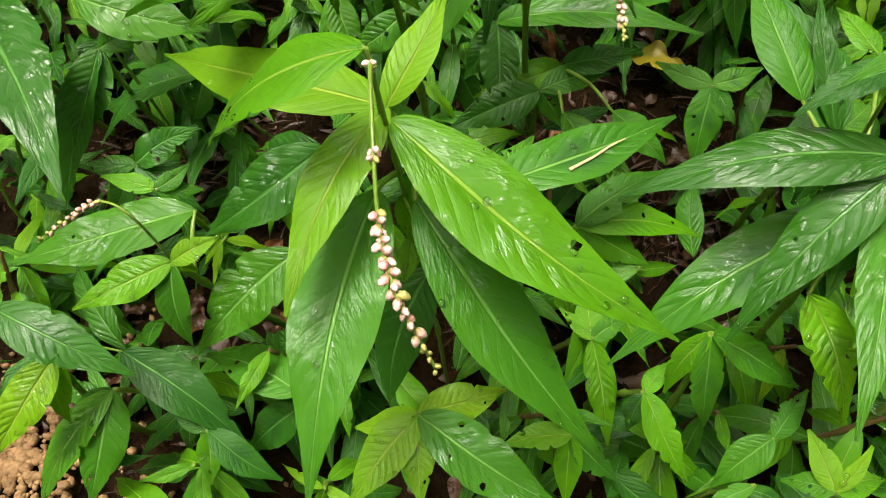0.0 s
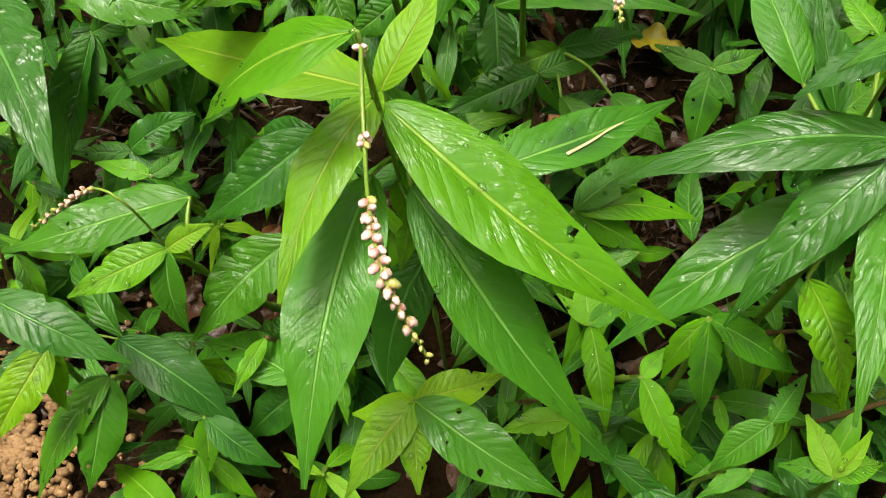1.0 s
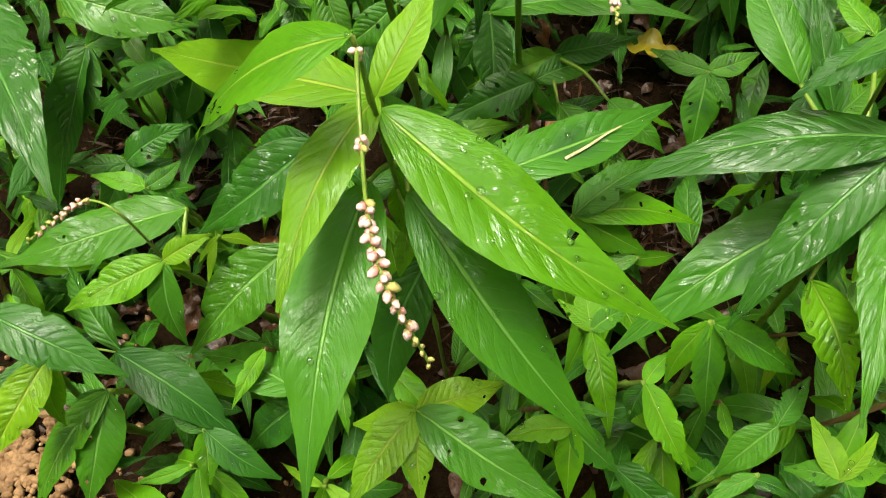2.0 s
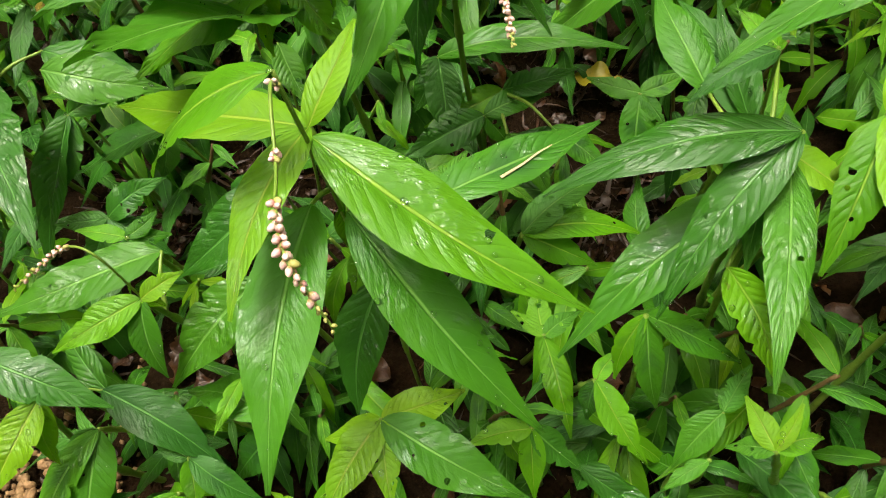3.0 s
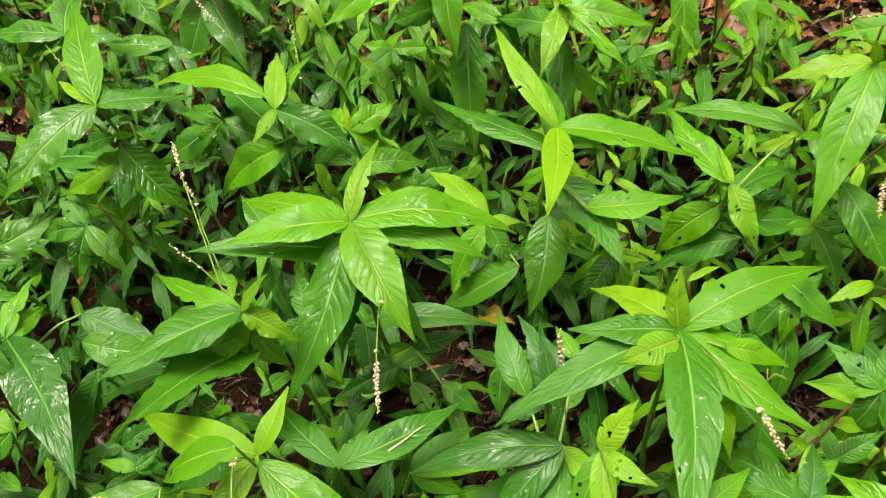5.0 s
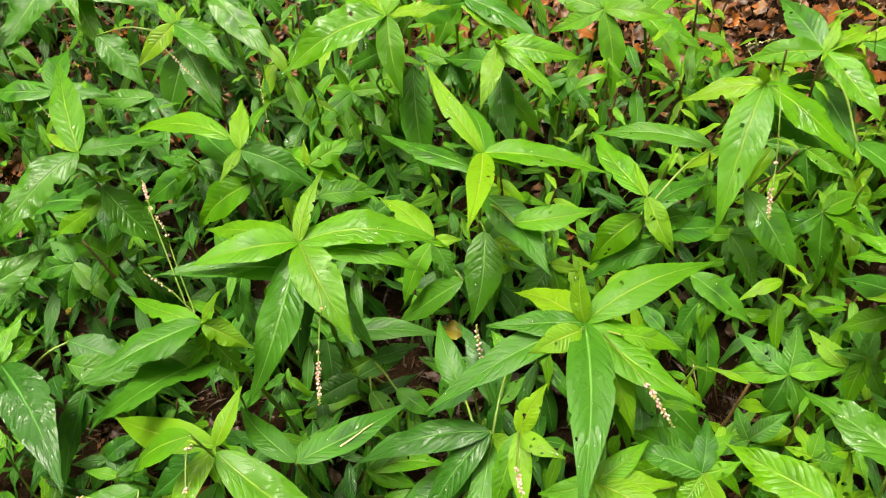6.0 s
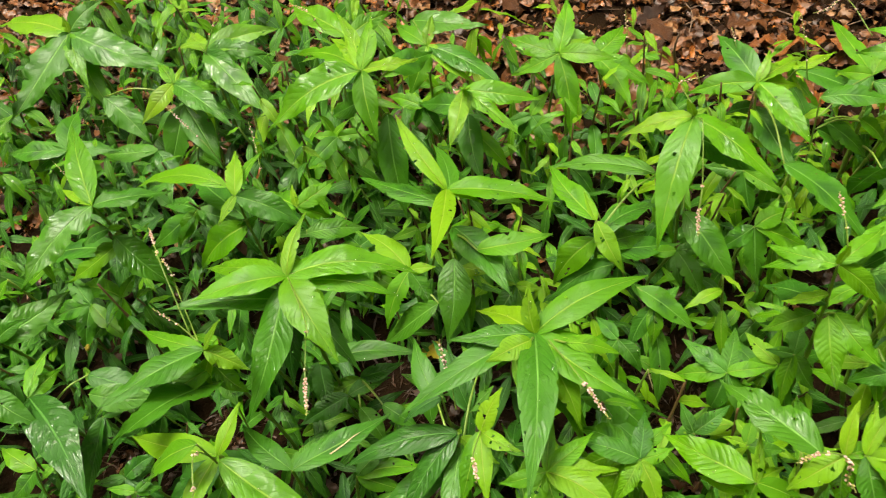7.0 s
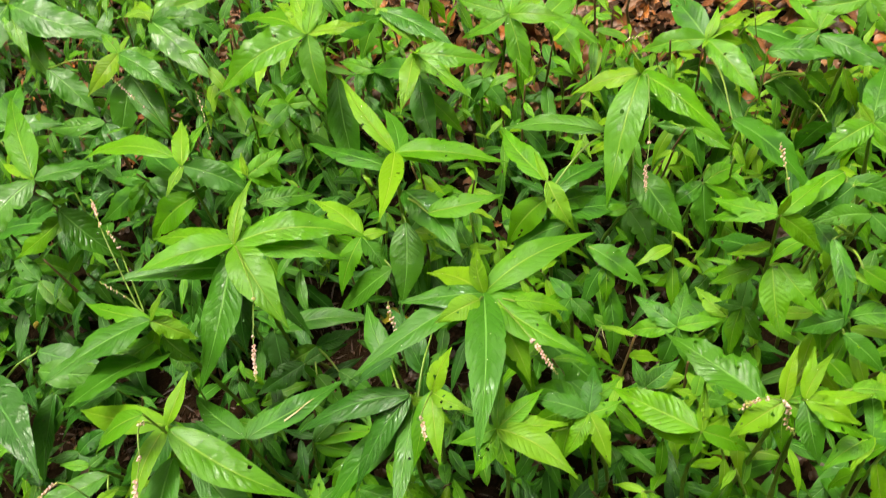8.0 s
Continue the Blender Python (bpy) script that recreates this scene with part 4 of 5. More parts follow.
    ((0, 0, 0), 18, 0.0482, 12, 0.0166, 20, 0.06, 1),
    ((0, 0, 0), 156.2, 0.0393, 49.7, 0.0157, -40, 0.06, 2),
], seed=32, label='leafy knotweed plant, wet green leaves')
knotweed((0.1823, -0.0909, 0.12), (0.167, -0.063), [
    ((0, 0, 0), 106.7, 0.0354, -0, 0.0132, -20, 0.06, 0),
    ((0, 0, 0), -81.4, 0.0542, 67.3, 0.016, 0, 0.06, 2),
    ((0, 0, 0), 153.8, 0.0384, 31.4, 0.0136, -20, 0.06, 1),
    ((0, 0, 0), 15.6, 0.0525, 22.4, 0.0148, 0, 0.06, 2),
], seed=33, label='low knotweed plant, wet green leaves')
knotweed((0.1437, -0.087, 0.12), (0.149, -0.072), [
    ((0, 0, 0), 148.6, 0.0448, 26.5, 0.0153, -20, 0.06, 1),
    ((0, 0, 0), -8.6, 0.0349, -0, 0.0122, 10, 0.06, 1),
    ((0, 0, 0), -155.3, 0.0431, 68.2, 0.0172, -10, 0.06, 2),
    ((0, 0, 0), -82.9, 0.0484, 55.8, 0.0137, 0, 0.06, 2),
    ((0, 0, 0), 116.7, 0.0428, -0, 0.015, -20, 0.06, 2),
    ((0, 0, 0), 57.5, 0.043, -0, 0.0138, 0, 0.06, 2),
], seed=34, label='low knotweed plant, wet green leaves')
knotweed((0.1606, 0.2738, 0.17), (0.173, 0.282), [
    ((0, 0, 0), -74.1, 0.0698, 25.5, 0.0246, 0, 0.06, 1),
    ((0, 0, 0), 42.9, 0.0606, -0, 0.0231, 20, 0.06, 1),
    ((0, 0, 0), 122.6, 0.0772, -0, 0.0247, -10, 0.06, 1),
    ((0, 0, 0), -35.2, 0.0658, 27.1, 0.0223, 20, 0.06, 1),
], [
    ([(0.1859, 0.2515, 0.18), (0.1864, 0.2502, 0.2), (0.1873, 0.2563, 0.21), (0.189, 0.2629, 0.22)], 0.55, 8, (0.3,)),
], seed=35, label='leafy knotweed plant, wet green leaves and pink flower spike')
knotweed((0.1206, 0.2656, 0.19), (0.116, 0.298), [
    ((0, 0, 0), -97.3, 0.085, 55.5, 0.0223, 0, 0.06, 1),
    ((0, 0, 0), 167.3, 0.0538, 21.8, 0.0186, -30, 0.06, 1),
    ((0, 0, 0), -19.9, 0.0584, 9.9, 0.0206, 30, 0.06, 1),
    ((0, 0, 0), 65.7, 0.0737, -15.8, 0.0199, 0, 0.06, 1),
    ((0, 0, 0), 128.6, 0.0677, -0, 0.0222, -30, 0.06, 1),
    ((0, 0, 0), 17, 0.0438, -0, 0.0146, 20, 0.06, 0),
], [
    ([(0.2914, 0.219, 0.15), (0.2904, 0.2296, 0.17), (0.2893, 0.2348, 0.18), (0.2936, 0.2491, 0.18)], 0.5, 8, (0.3,)),
], seed=36, label='leafy knotweed plant, wet green leaves and pink flower spike')
knotweed((-0.0031, 0.3399, 0.19), (-0.008, 0.368), [
    ((0, 0, 0), -138.1, 0.0593, 42.4, 0.0237, -30, 0.06, 1),
    ((-0.0071, 0.0399, 0.01), -33, 0.0889, -0, 0.0309, 20, 0.06, 2),
    ((0, 0, 0), -53.5, 0.0734, 24.1, 0.0186, 0, 0.06, 0),
    ((0, 0, 0), -47.8, 0.109, 16, 0.0305, 0, 0.06, 2),
    ((0, 0, 0), 115.8, 0.0604, -0, 0.021, -10, 0.06, 1),
    ((0, 0, 0), 59.5, 0.0341, -35.9, 0.0128, 10, 0.06, 0),
], seed=37, label='leafy knotweed plant, wet green leaves')
knotweed((0.3629, 0.2328, 0.12), (0.367, 0.27), [
    ((0, 0, 0), -25.5, 0.06, 19.5, 0.0203, 20, 0.06, 1),
    ((0, 0, 0), 12.6, 0.0493, -0, 0.014, 0, 0.06, 0),
    ((0, 0, 0), -43.5, 0.0891, 13, 0.0311, 0, 0.06, 2),
], [
    ([(0.3627, 0.2119, 0.12), (0.3558, 0.2153, 0.16), (0.3533, 0.2297, 0.19)], 0.6, 8, (0.3,)),
], seed=38, label='low knotweed plant, wet green leaves and pink flower spike')
knotweed((0.3954, 0.1625, 0.15), (0.415, 0.191), [
    ((0, 0, 0), 82.4, 0.1008, -0, 0.0185, 0, 0.06, 1),
    ((0, 0, 0), 41.4, 0.071, -0, 0.0181, 0, 0.06, 1),
    ((0, 0, 0), -167.1, 0.0477, 24.8, 0.0191, -20, 0.06, 2),
], [
    ([(0.4188, 0.2068, 0.16), (0.4114, 0.2471, 0.18), (0.3872, 0.2398, 0.18), (0.3767, 0.2451, 0.175)], 0.4, 16, (0.2,)),
], seed=39, label='leafy knotweed plant, wet green leaves and pink flower spike')
knotweed((-0.0851, 0.4134, 0.18), (-0.073, 0.419), [
    ((0, 0, 0), 116.8, 0.0777, -0, 0.0245, 0, 0.06, 0),
    ((0, 0, 0), 27.8, 0.0647, -0, 0.0224, 40, 0.06, 1),
    ((0, 0, 0), -92.2, 0.0595, 42.3, 0.0238, 0, 0.06, 2),
    ((0, 0, 0), 120.7, 0.1203, 0, 0.0362, 0, 0.06, 1),
], [
    ([(-0.1099, 0.4036, 0.2), (-0.1182, 0.4123, 0.22), (-0.1277, 0.4261, 0.222), (-0.1403, 0.4466, 0.22)], 0.4, 12, (0.2,)),
], seed=40, label='leafy knotweed plant, wet green leaves and pink flower spike')
knotweed((-0.2998, -0.1059, 0.1408), (-0.291, -0.072), [
    ((0, 0, 0), -164.9, 0.0419, 13.8, 0.0142, -20, 0.06, 1),
    ((0, 0, 0), 16.4, 0.02, -14.5, 0.008, 30, 0.02, 0),
    ((0, 0, 0), -92.9, 0.0362, 55.9, 0.0115, 0, 0.06, 2),
    ((0, 0, 0), -13.9, 0.0096, 31.3, 0.0038, 10, 0.02, 0),
    ((0.0041, 0.0247, -0.0058), -169.5, 0.0744, 3.9, 0.0227, 0, 0.06, 2),
], [
    ([(-0.3022, -0.1018, 0.1208), (-0.3028, -0.1025, 0.165), (-0.313, -0.0972, 0.17), (-0.3226, -0.1005, 0.168), (-0.3382, -0.1039, 0.16)], 0.55, 16, (0.5,)),
], seed=41, label='leafy knotweed plant, wet green leaves and pink flower spike', fine=True)
knotweed((-0.3197, -0.0597, 0.12), (-0.324, -0.038), [
    ((0, 0, 0), 159.7, 0.0259, -0, 0.0083, 0, 0.02, 1),
    ((0, 0, 0), 40.7, 0.0172, -0, 0.0069, 30, 0.02, 2),
    ((0, 0, 0), 16.3, 0.0195, 30.9, 0.0078, 30, 0.02, 2),
], seed=42, label='low knotweed plant, wet green leaves', fine=True)
knotweed((-0.3497, 0.0116, 0.13), (-0.35, 0.05), [
    ((0, 0, 0), -125.9, 0.0475, 39.2, 0.019, -40, 0.06, 3),
    ((0, 0, 0), -129.7, 0.084, 45.6, 0.0239, 0, 0.06, 3),
    ((0, 0, 0), 34.4, 0.033, 0, 0.0132, 40, 0.06, 2),
], seed=43, label='leafy knotweed plant, wet green leaves', fine=True)
knotweed((-0.3529, 0.0223, 0.15), (-0.36, 0.038), [
    ((0, 0, 0), -7.5, 0.0572, 20.5, 0.0229, 30, 0.06, 2),
], seed=44, label='leafy knotweed plant, wet green leaves', fine=True)
knotweed((-0.2406, 0.0087, 0.15), (-0.261, 0.025), [
    ((0, 0, 0), -70.3, 0.0316, 39.3, 0.0126, 0, 0.06, 2),
], seed=45, label='leafy knotweed plant, wet green leaves', fine=True)
knotweed((-0.3125, 0.0203, 0.1), (-0.307, 0.058), [
    ((0, 0, 0), -178.2, 0.0633, 18.4, 0.0209, 0, 0.06, 3),
    ((0, 0, 0), -156.8, 0.0353, 58.1, 0.0141, -40, 0.06, 3),
], seed=46, label='low knotweed plant, wet green leaves', fine=True)
knotweed((-0.2508, -0.0466, 0.12), (-0.234, -0.034), [
    ((0, 0, 0), -161.5, 0.0684, 26, 0.026, -30, 0.06, 3),
    ((0, 0, 0), 160.2, 0.0504, 36.6, 0.0201, -40, 0.06, 3),
], seed=47, label='low knotweed plant, wet green leaves', fine=True)
knotweed((-0.2574, -0.1, 0.13), (-0.238, -0.093), [
    ((0, 0, 0), -151, 0.0606, 29.7, 0.0238, -20, 0.06, 2),
    ((-0.0073, -0.0409, -0.04), 149.8, 0.0564, 20.8, 0.0195, 0, 0.06, 2),
    ((-0.0121, -0.0403, -0.06), -162.6, 0.0433, 43.9, 0.0173, -20, 0.06, 3),
], seed=48, label='leafy knotweed plant, wet green leaves', fine=True)
knotweed((-0.3562, -0.1227, 0.15), (-0.343, -0.116), [
    ((0, 0, 0), -25.5, 0.0525, 22.4, 0.0174, 0, 0.06, 3),
    ((0.0273, -0.003, -0.04), -37.3, 0.0609, 29.5, 0.0184, 0, 0.06, 3),
], seed=49, label='leafy knotweed plant, wet green leaves', fine=True)
knotweed((-0.3493, -0.1299, 0.12), (-0.353, -0.127), [
    ((0, 0, 0), -132.7, 0.0455, 26.1, 0.016, -30, 0.06, 0),
    ((0, 0, 0), -111.5, 0.0344, 60.6, 0.0113, -30, 0.06, 0),
    ((0, 0, 0), 151, 0.0165, -37.2, 0.0066, 0, 0.02, 1),
], seed=50, label='low knotweed plant, wet green leaves', fine=True)
knotweed((-0.3403, -0.1335, 0.09), (-0.326, -0.1), [
    ((0, 0, 0), -114.7, 0.0517, 35.4, 0.0197, -20, 0.06, 2),
    ((0, 0, 0), -153.9, 0.0459, 40.8, 0.0155, -10, 0.06, 3),
    ((0, 0, 0), -134.9, 0.0627, 28.6, 0.0156, 0, 0.06, 2),
], seed=51, label='low knotweed plant, wet green leaves', fine=True)
knotweed((-0.3, -0.1531, 0.09), (-0.314, -0.132), [
    ((0, 0, 0), -104.4, 0.0261, 50.1, 0.0092, -20, 0.02, 1),
    ((0, 0, 0), -34, 0.0358, 34, 0.0117, 0, 0.06, 3),
    ((0, 0, 0), 146.7, 0.0195, -0, 0.0078, 0, 0.02, 3),
], seed=52, label='low knotweed plant, wet green leaves', fine=True)
knotweed((-0.1345, -0.1548, 0.1), (-0.144, -0.135), [
    ((0, 0, 0), -65.5, 0.038, 31.8, 0.0118, 0, 0.06, 1),
    ((0, 0, 0), -121.1, 0.022, 65.3, 0.0088, 0, 0.02, 3),
    ((0, 0, 0), 41.3, 0.0166, -0, 0.0066, 0, 0.02, 1),
], seed=53, label='low knotweed plant, wet green leaves', fine=True)
knotweed((-0.1621, -0.1657, 0.09), (-0.16, -0.161), [
    ((0, 0, 0), -99.6, 0.0297, 42.3, 0.0099, 0, 0.02, 1),
    ((0, 0, 0), -175.4, 0.0266, -0, 0.0098, 0, 0.02, 1),
    ((0, 0, 0), -38.9, 0.0296, 42.5, 0.0118, 10, 0.02, 2),
    ((0, 0, 0), 123.7, 0.0095, -0, 0.0038, -10, 0.02, 3),
], seed=54, label='low knotweed plant, wet green leaves', fine=True)
knotweed((-0.0854, -0.1973, 0.12), (-0.071, -0.186), [
    ((0, 0, 0), 99, 0.0202, -0, 0.0081, -20, 0.02, 0),
    ((0, 0, 0), 45.6, 0.0183, -33.2, 0.0043, 0, 0.02, 0),
    ((0, 0, 0), 153.2, 0.0174, 35, 0.007, -10, 0.02, 2),
    ((0, 0, 0), 11, 0.0231, 25.7, 0.0092, 0, 0.02, 1),
], seed=55, label='low knotweed plant, wet green leaves', fine=True)
knotweed((-0.0891, -0.1724, 0.09), (-0.091, -0.17), [
    ((0, 0, 0), -150, 0.0313, 39.7, 0.0125, 0, 0.06, 2),
    ((0, 0, 0), 44.7, 0.0238, -0, 0.0088, 0, 0.02, 2),
], seed=56, label='low knotweed plant, wet green leaves', fine=True)
knotweed((-0.1152, -0.1453, 0.13), (-0.135, -0.137), [
    ((0, 0, 0), -106, 0.0216, 67.6, 0.0071, 0, 0.02, 0),
    ((0, 0, 0), -84.8, 0.0453, 62.1, 0.0112, 0, 0.06, 2),
    ((0, 0, 0), -19.6, 0.0481, 38.6, 0.0134, 0, 0.06, 2),
    ((0, 0, 0), -140.3, 0.034, 62.1, 0.008, 0, 0.06, 1),
], seed=57, label='leafy knotweed plant, wet green leaves', fine=True)
knotweed((-0.1501, -0.1325, 0.1), (-0.156, -0.095), [
    ((0, 0, 0), 85.6, 0.0238, -0, 0.0095, 0, 0.02, 1),
    ((0, 0, 0), -83.5, 0.0453, 41.4, 0.0113, 0, 0.06, 1),
    ((0, 0, 0), 127.4, 0.0175, -0, 0.0052, 0, 0.02, 1),
    ((0, 0, 0), 25, 0.0185, -0, 0.0074, 10, 0.02, 2),
], seed=58, label='low knotweed plant, wet green leaves', fine=True)
knotweed((-0.0663, -0.0967, 0.2), (-0.051, -0.078), [
    ((0, 0, 0), -168.6, 0.0314, 18.5, 0.0107, 0, 0.06, 3),
], seed=59, label='leafy knotweed plant, wet green leaves', fine=True)
knotweed((-0.0513, -0.0703, 0.13), (-0.053, -0.044), [
    ((0, 0, 0), 104.7, 0.0636, -18.3, 0.0217, -10, 0.06, 3),
    ((0, 0, 0), 94.6, 0.0551, -33, 0.01, 0, 0.06, 3),
    ((0, 0, 0), 36.6, 0.0277, -0, 0.0111, 0, 0.02, 2),
    ((0, 0, 0), -133.4, 0.0335, 63.7, 0.0119, 0, 0.06, 3),
], seed=60, label='leafy knotweed plant, wet green leaves', fine=True)
knotweed((-0.079, -0.0167, 0.1), (-0.065, -0.003), [
    ((0, 0, 0), -82.5, 0.0262, 49.7, 0.0105, 10, 0.02, 2),
    ((0, 0, 0), -107.2, 0.0396, 49.3, 0.0158, 0, 0.06, 2),
    ((0, 0, 0), 144.1, 0.0273, -0, 0.0094, -30, 0.02, 2),
    ((0, 0, 0), 15.9, 0.0253, -0, 0.0101, 20, 0.02, 2),
    ((0, 0, 0), -60, 0.0205, 29.2, 0.0068, 20, 0.02, 2),
], seed=61, label='low knotweed plant, wet green leaves', fine=True)
knotweed((-0.1708, 0.0331, 0.1), (-0.159, 0.049), [
    ((0, 0, 0), -95.8, 0.0472, 39.5, 0.0189, 0, 0.06, 3),
    ((0, 0, 0), -12.1, 0.0966, -0, 0.0209, 0, 0.06, 2),
    ((0, 0, 0), -158.5, 0.036, 56.6, 0.0144, -30, 0.06, 3),
    ((0, 0, 0), 6.4, 0.0306, -0, 0.0123, 30, 0.06, 2),
], seed=62, label='low knotweed plant, wet green leaves', fine=True)
knotweed((-0.1528, 0.0056, 0.08), (-0.149, 0.035), [
    ((0, 0, 0), 21.3, 0.042, 13.8, 0.0138, 20, 0.06, 2),
    ((0, 0, 0), -166.8, 0.0494, 11.7, 0.0198, -30, 0.06, 3),
    ((0, 0, 0), -39.9, 0.0257, 51.1, 0.0103, 30, 0.02, 2),
], seed=63, label='low knotweed plant, wet green leaves', fine=True)
knotweed((-0.1491, -0.0829, 0.1), (-0.149, -0.055), [
    ((0, 0, 0), 27.7, 0.0346, -0, 0.0138, 10, 0.06, 2),
    ((0, 0, 0), 27.9, 0.0496, -0, 0.0144, 0, 0.06, 2),
    ((0, 0, 0), 0.3, 0.0587, 19.9, 0.0158, 0, 0.06, 1),
    ((0, 0, 0), -19.6, 0.0387, 31.1, 0.0136, 20, 0.06, 1),
], seed=64, label='low knotweed plant, wet green leaves', fine=True)
knotweed((-0.4347, 0.3913, 0.14), (-0.427, 0.392), [
    ((0, 0, 0), 155.1, 0.0946, 6.1, 0.0287, -10, 0.06, 2),
    ((0, 0, 0), 89, 0.0804, -0, 0.0274, 10, 0.06, 2),
    ((0, 0, 0), 162.3, 0.0711, 25, 0.0284, -40, 0.06, 2),
    ((0, 0, 0), -11, 0.0624, 9.2, 0.0218, 20, 0.06, 2),
], seed=65, label='leafy knotweed plant, wet green leaves')
knotweed((-0.3348, 0.3762, 0.12), (-0.353, 0.382), [
    ((0, 0, 0), 154.8, 0.0863, 6.7, 0.0258, -10, 0.06, 2),
    ((0, 0, 0), -163.2, 0.0488, 38, 0.0195, -40, 0.06, 2),
    ((0, 0, 0), -61.8, 0.0646, 27.7, 0.022, 0, 0.06, 3),
], seed=66, label='low knotweed plant, wet green leaves')
knotweed((-0.1219, 0.303, 0.13), (-0.133, 0.311), [
    ((0, 0, 0), -157.4, 0.0497, 23.7, 0.0199, -40, 0.06, 2),
    ((0, 0, 0), -11.1, 0.0391, -0, 0.0138, 40, 0.06, 1),
    ((0, 0, 0), -54, 0.0398, 48.9, 0.0159, 10, 0.06, 2),
    ((0, 0, 0), 152.6, 0.031, -0, 0.0124, -40, 0.06, 1),
], seed=67, label='leafy knotweed plant, wet green leaves')
knotweed((-0.0223, 0.2893, 0.15), (-0.04, 0.298), [
    ((0, 0, 0), 134.1, 0.0504, -0, 0.0169, -30, 0.06, 1),
    ((0, 0, 0), -11.9, 0.0344, -0, 0.0138, 40, 0.06, 2),
    ((0, 0, 0), 160.2, 0.0342, 61.2, 0.0137, -40, 0.06, 2),
    ((0, 0, 0), -59.3, 0.0387, 50.8, 0.0155, 20, 0.06, 2),
], seed=68, label='leafy knotweed plant, wet green leaves')
knotweed((0.0841, 0.2565, 0.13), (0.088, 0.292), [
    ((0, 0, 0), 35, 0.0332, -17.5, 0.0133, 20, 0.06, 1),
    ((0, 0, 0), -167.8, 0.0366, 55, 0.0147, -40, 0.06, 2),
    ((0, 0, 0), -59.7, 0.0452, 41.5, 0.0181, 20, 0.06, 2),
    ((0, 0, 0), 160.4, 0.0324, 18, 0.013, -40, 0.06, 2),
], seed=69, label='leafy knotweed plant, wet green leaves')
knotweed((-0.2731, 0.2306, 0.14), (-0.279, 0.245), [
    ((0, 0, 0), -24.6, 0.0584, 20, 0.0215, 20, 0.06, 2),
    ((0, 0, 0), -155.1, 0.0455, 41.3, 0.0169, -40, 0.06, 1),
    ((0, 0, 0), 143.4, 0.0534, 10.8, 0.0184, -20, 0.06, 2),
    ((0, 0, 0), 178.7, 0.0796, 30.2, 0.0267, -30, 0.06, 2),
], seed=70, label='leafy knotweed plant, wet green leaves')
knotweed((-0.1168, 0.1412, 0.12), (-0.12, 0.168), [
    ((0, 0, 0), 175, 0.0363, 16, 0.0145, -40, 0.06, 1),
    ((0, 0, 0), 129.4, 0.0294, -19.9, 0.0118, -20, 0.02, 2),
    ((0, 0, 0), 25.9, 0.033, -0, 0.0132, 40, 0.06, 2),
    ((0, 0, 0), -89.9, 0.0433, 43.8, 0.0173, 0, 0.06, 2),
], seed=71, label='low knotweed plant, wet green leaves')
knotweed((-0.0329, 0.0678, 0.14), (-0.021, 0.105), [
    ((0, 0, 0), -19.8, 0.0302, 19.3, 0.0119, 30, 0.06, 0),
    ((0, 0, 0), 99, 0.0215, -68.2, 0.0059, 0, 0.02, 0),
    ((0, 0, 0), 40.7, 0.0429, -13.5, 0.0172, 20, 0.06, 2),
], seed=72, label='leafy knotweed plant, wet green leaves')
knotweed((0.0123, 0.0387, 0.13), (0.007, 0.067), [
    ((0, 0, 0), -20.6, 0.0232, 12.4, 0.0093, 30, 0.02, 0),
    ((0, 0, 0), 95.5, 0.0321, -18.2, 0.0128, 0, 0.06, 2),
    ((0, 0, 0), -81.7, 0.0363, 55.8, 0.0145, 0, 0.06, 1),
    ((0, 0, 0), -153.3, 0.046, 40.7, 0.017, -20, 0.06, 2),
    ((0, 0, 0), -145.9, 0.032, -38.7, 0.007, 0, 0.06, 0),
], seed=73, label='leafy knotweed plant, wet green leaves')
knotweed((0.1554, 0.0392, 0.12), (0.149, 0.072), [
    ((0, 0, 0), -94.8, 0.0344, 60.7, 0.0133, 0, 0.06, 2),
    ((0, 0, 0), 172.2, 0.0265, -0, 0.0106, -30, 0.02, 1),
    ((0, 0, 0), -77.2, 0.0495, 37.3, 0.0183, 10, 0.06, 2),
    ((0, 0, 0), -2.5, 0.0271, -0, 0.0108, 30, 0.02, 2),
], seed=74, label='low knotweed plant, wet green leaves')
knotweed((0.2435, 0.1021, 0.13), (0.233, 0.137), [
    ((0, 0, 0), -87.5, 0.0465, 59.3, 0.0162, 10, 0.06, 2),
    ((0, 0, 0), -171, 0.0268, 48.3, 0.0107, -30, 0.02, 2),
    ((0, 0, 0), -39, 0.0441, 27, 0.0152, 30, 0.06, 1),
    ((0, 0, 0), 146.9, 0.037, -0, 0.0148, -40, 0.06, 2),
], seed=75, label='leafy knotweed plant, wet green leaves')
knotweed((-0.1403, 0.0201, 0.08), (-0.14, 0.049), [
    ((0, 0, 0), 6.8, 0.0411, -0, 0.0151, 20, 0.06, 3),
    ((0, 0, 0), -171.2, 0.0462, 12.5, 0.0172, -30, 0.06, 1),
    ((0.0178, -0.039, 0.01), -36.8, 0.0369, 32.9, 0.0147, 10, 0.06, 2),
    ((-0.0032, -0.0296, 0), -63.3, 0.041, 29.2, 0.0163, 0, 0.06, 2),
], seed=76, label='low knotweed plant, wet green leaves')
knotweed((0.1067, -0.1177, 0.1), (0.108, -0.105), [
    ((0, 0, 0), 95, 0.0244, -24.2, 0.0098, -10, 0.02, 2),
    ((0, 0, 0), 16.1, 0.0332, -17.5, 0.0133, 10, 0.06, 2),
    ((0, 0, 0), -173.3, 0.0269, 21.8, 0.0108, -10, 0.02, 2),
], seed=77, label='low knotweed plant, wet green leaves')
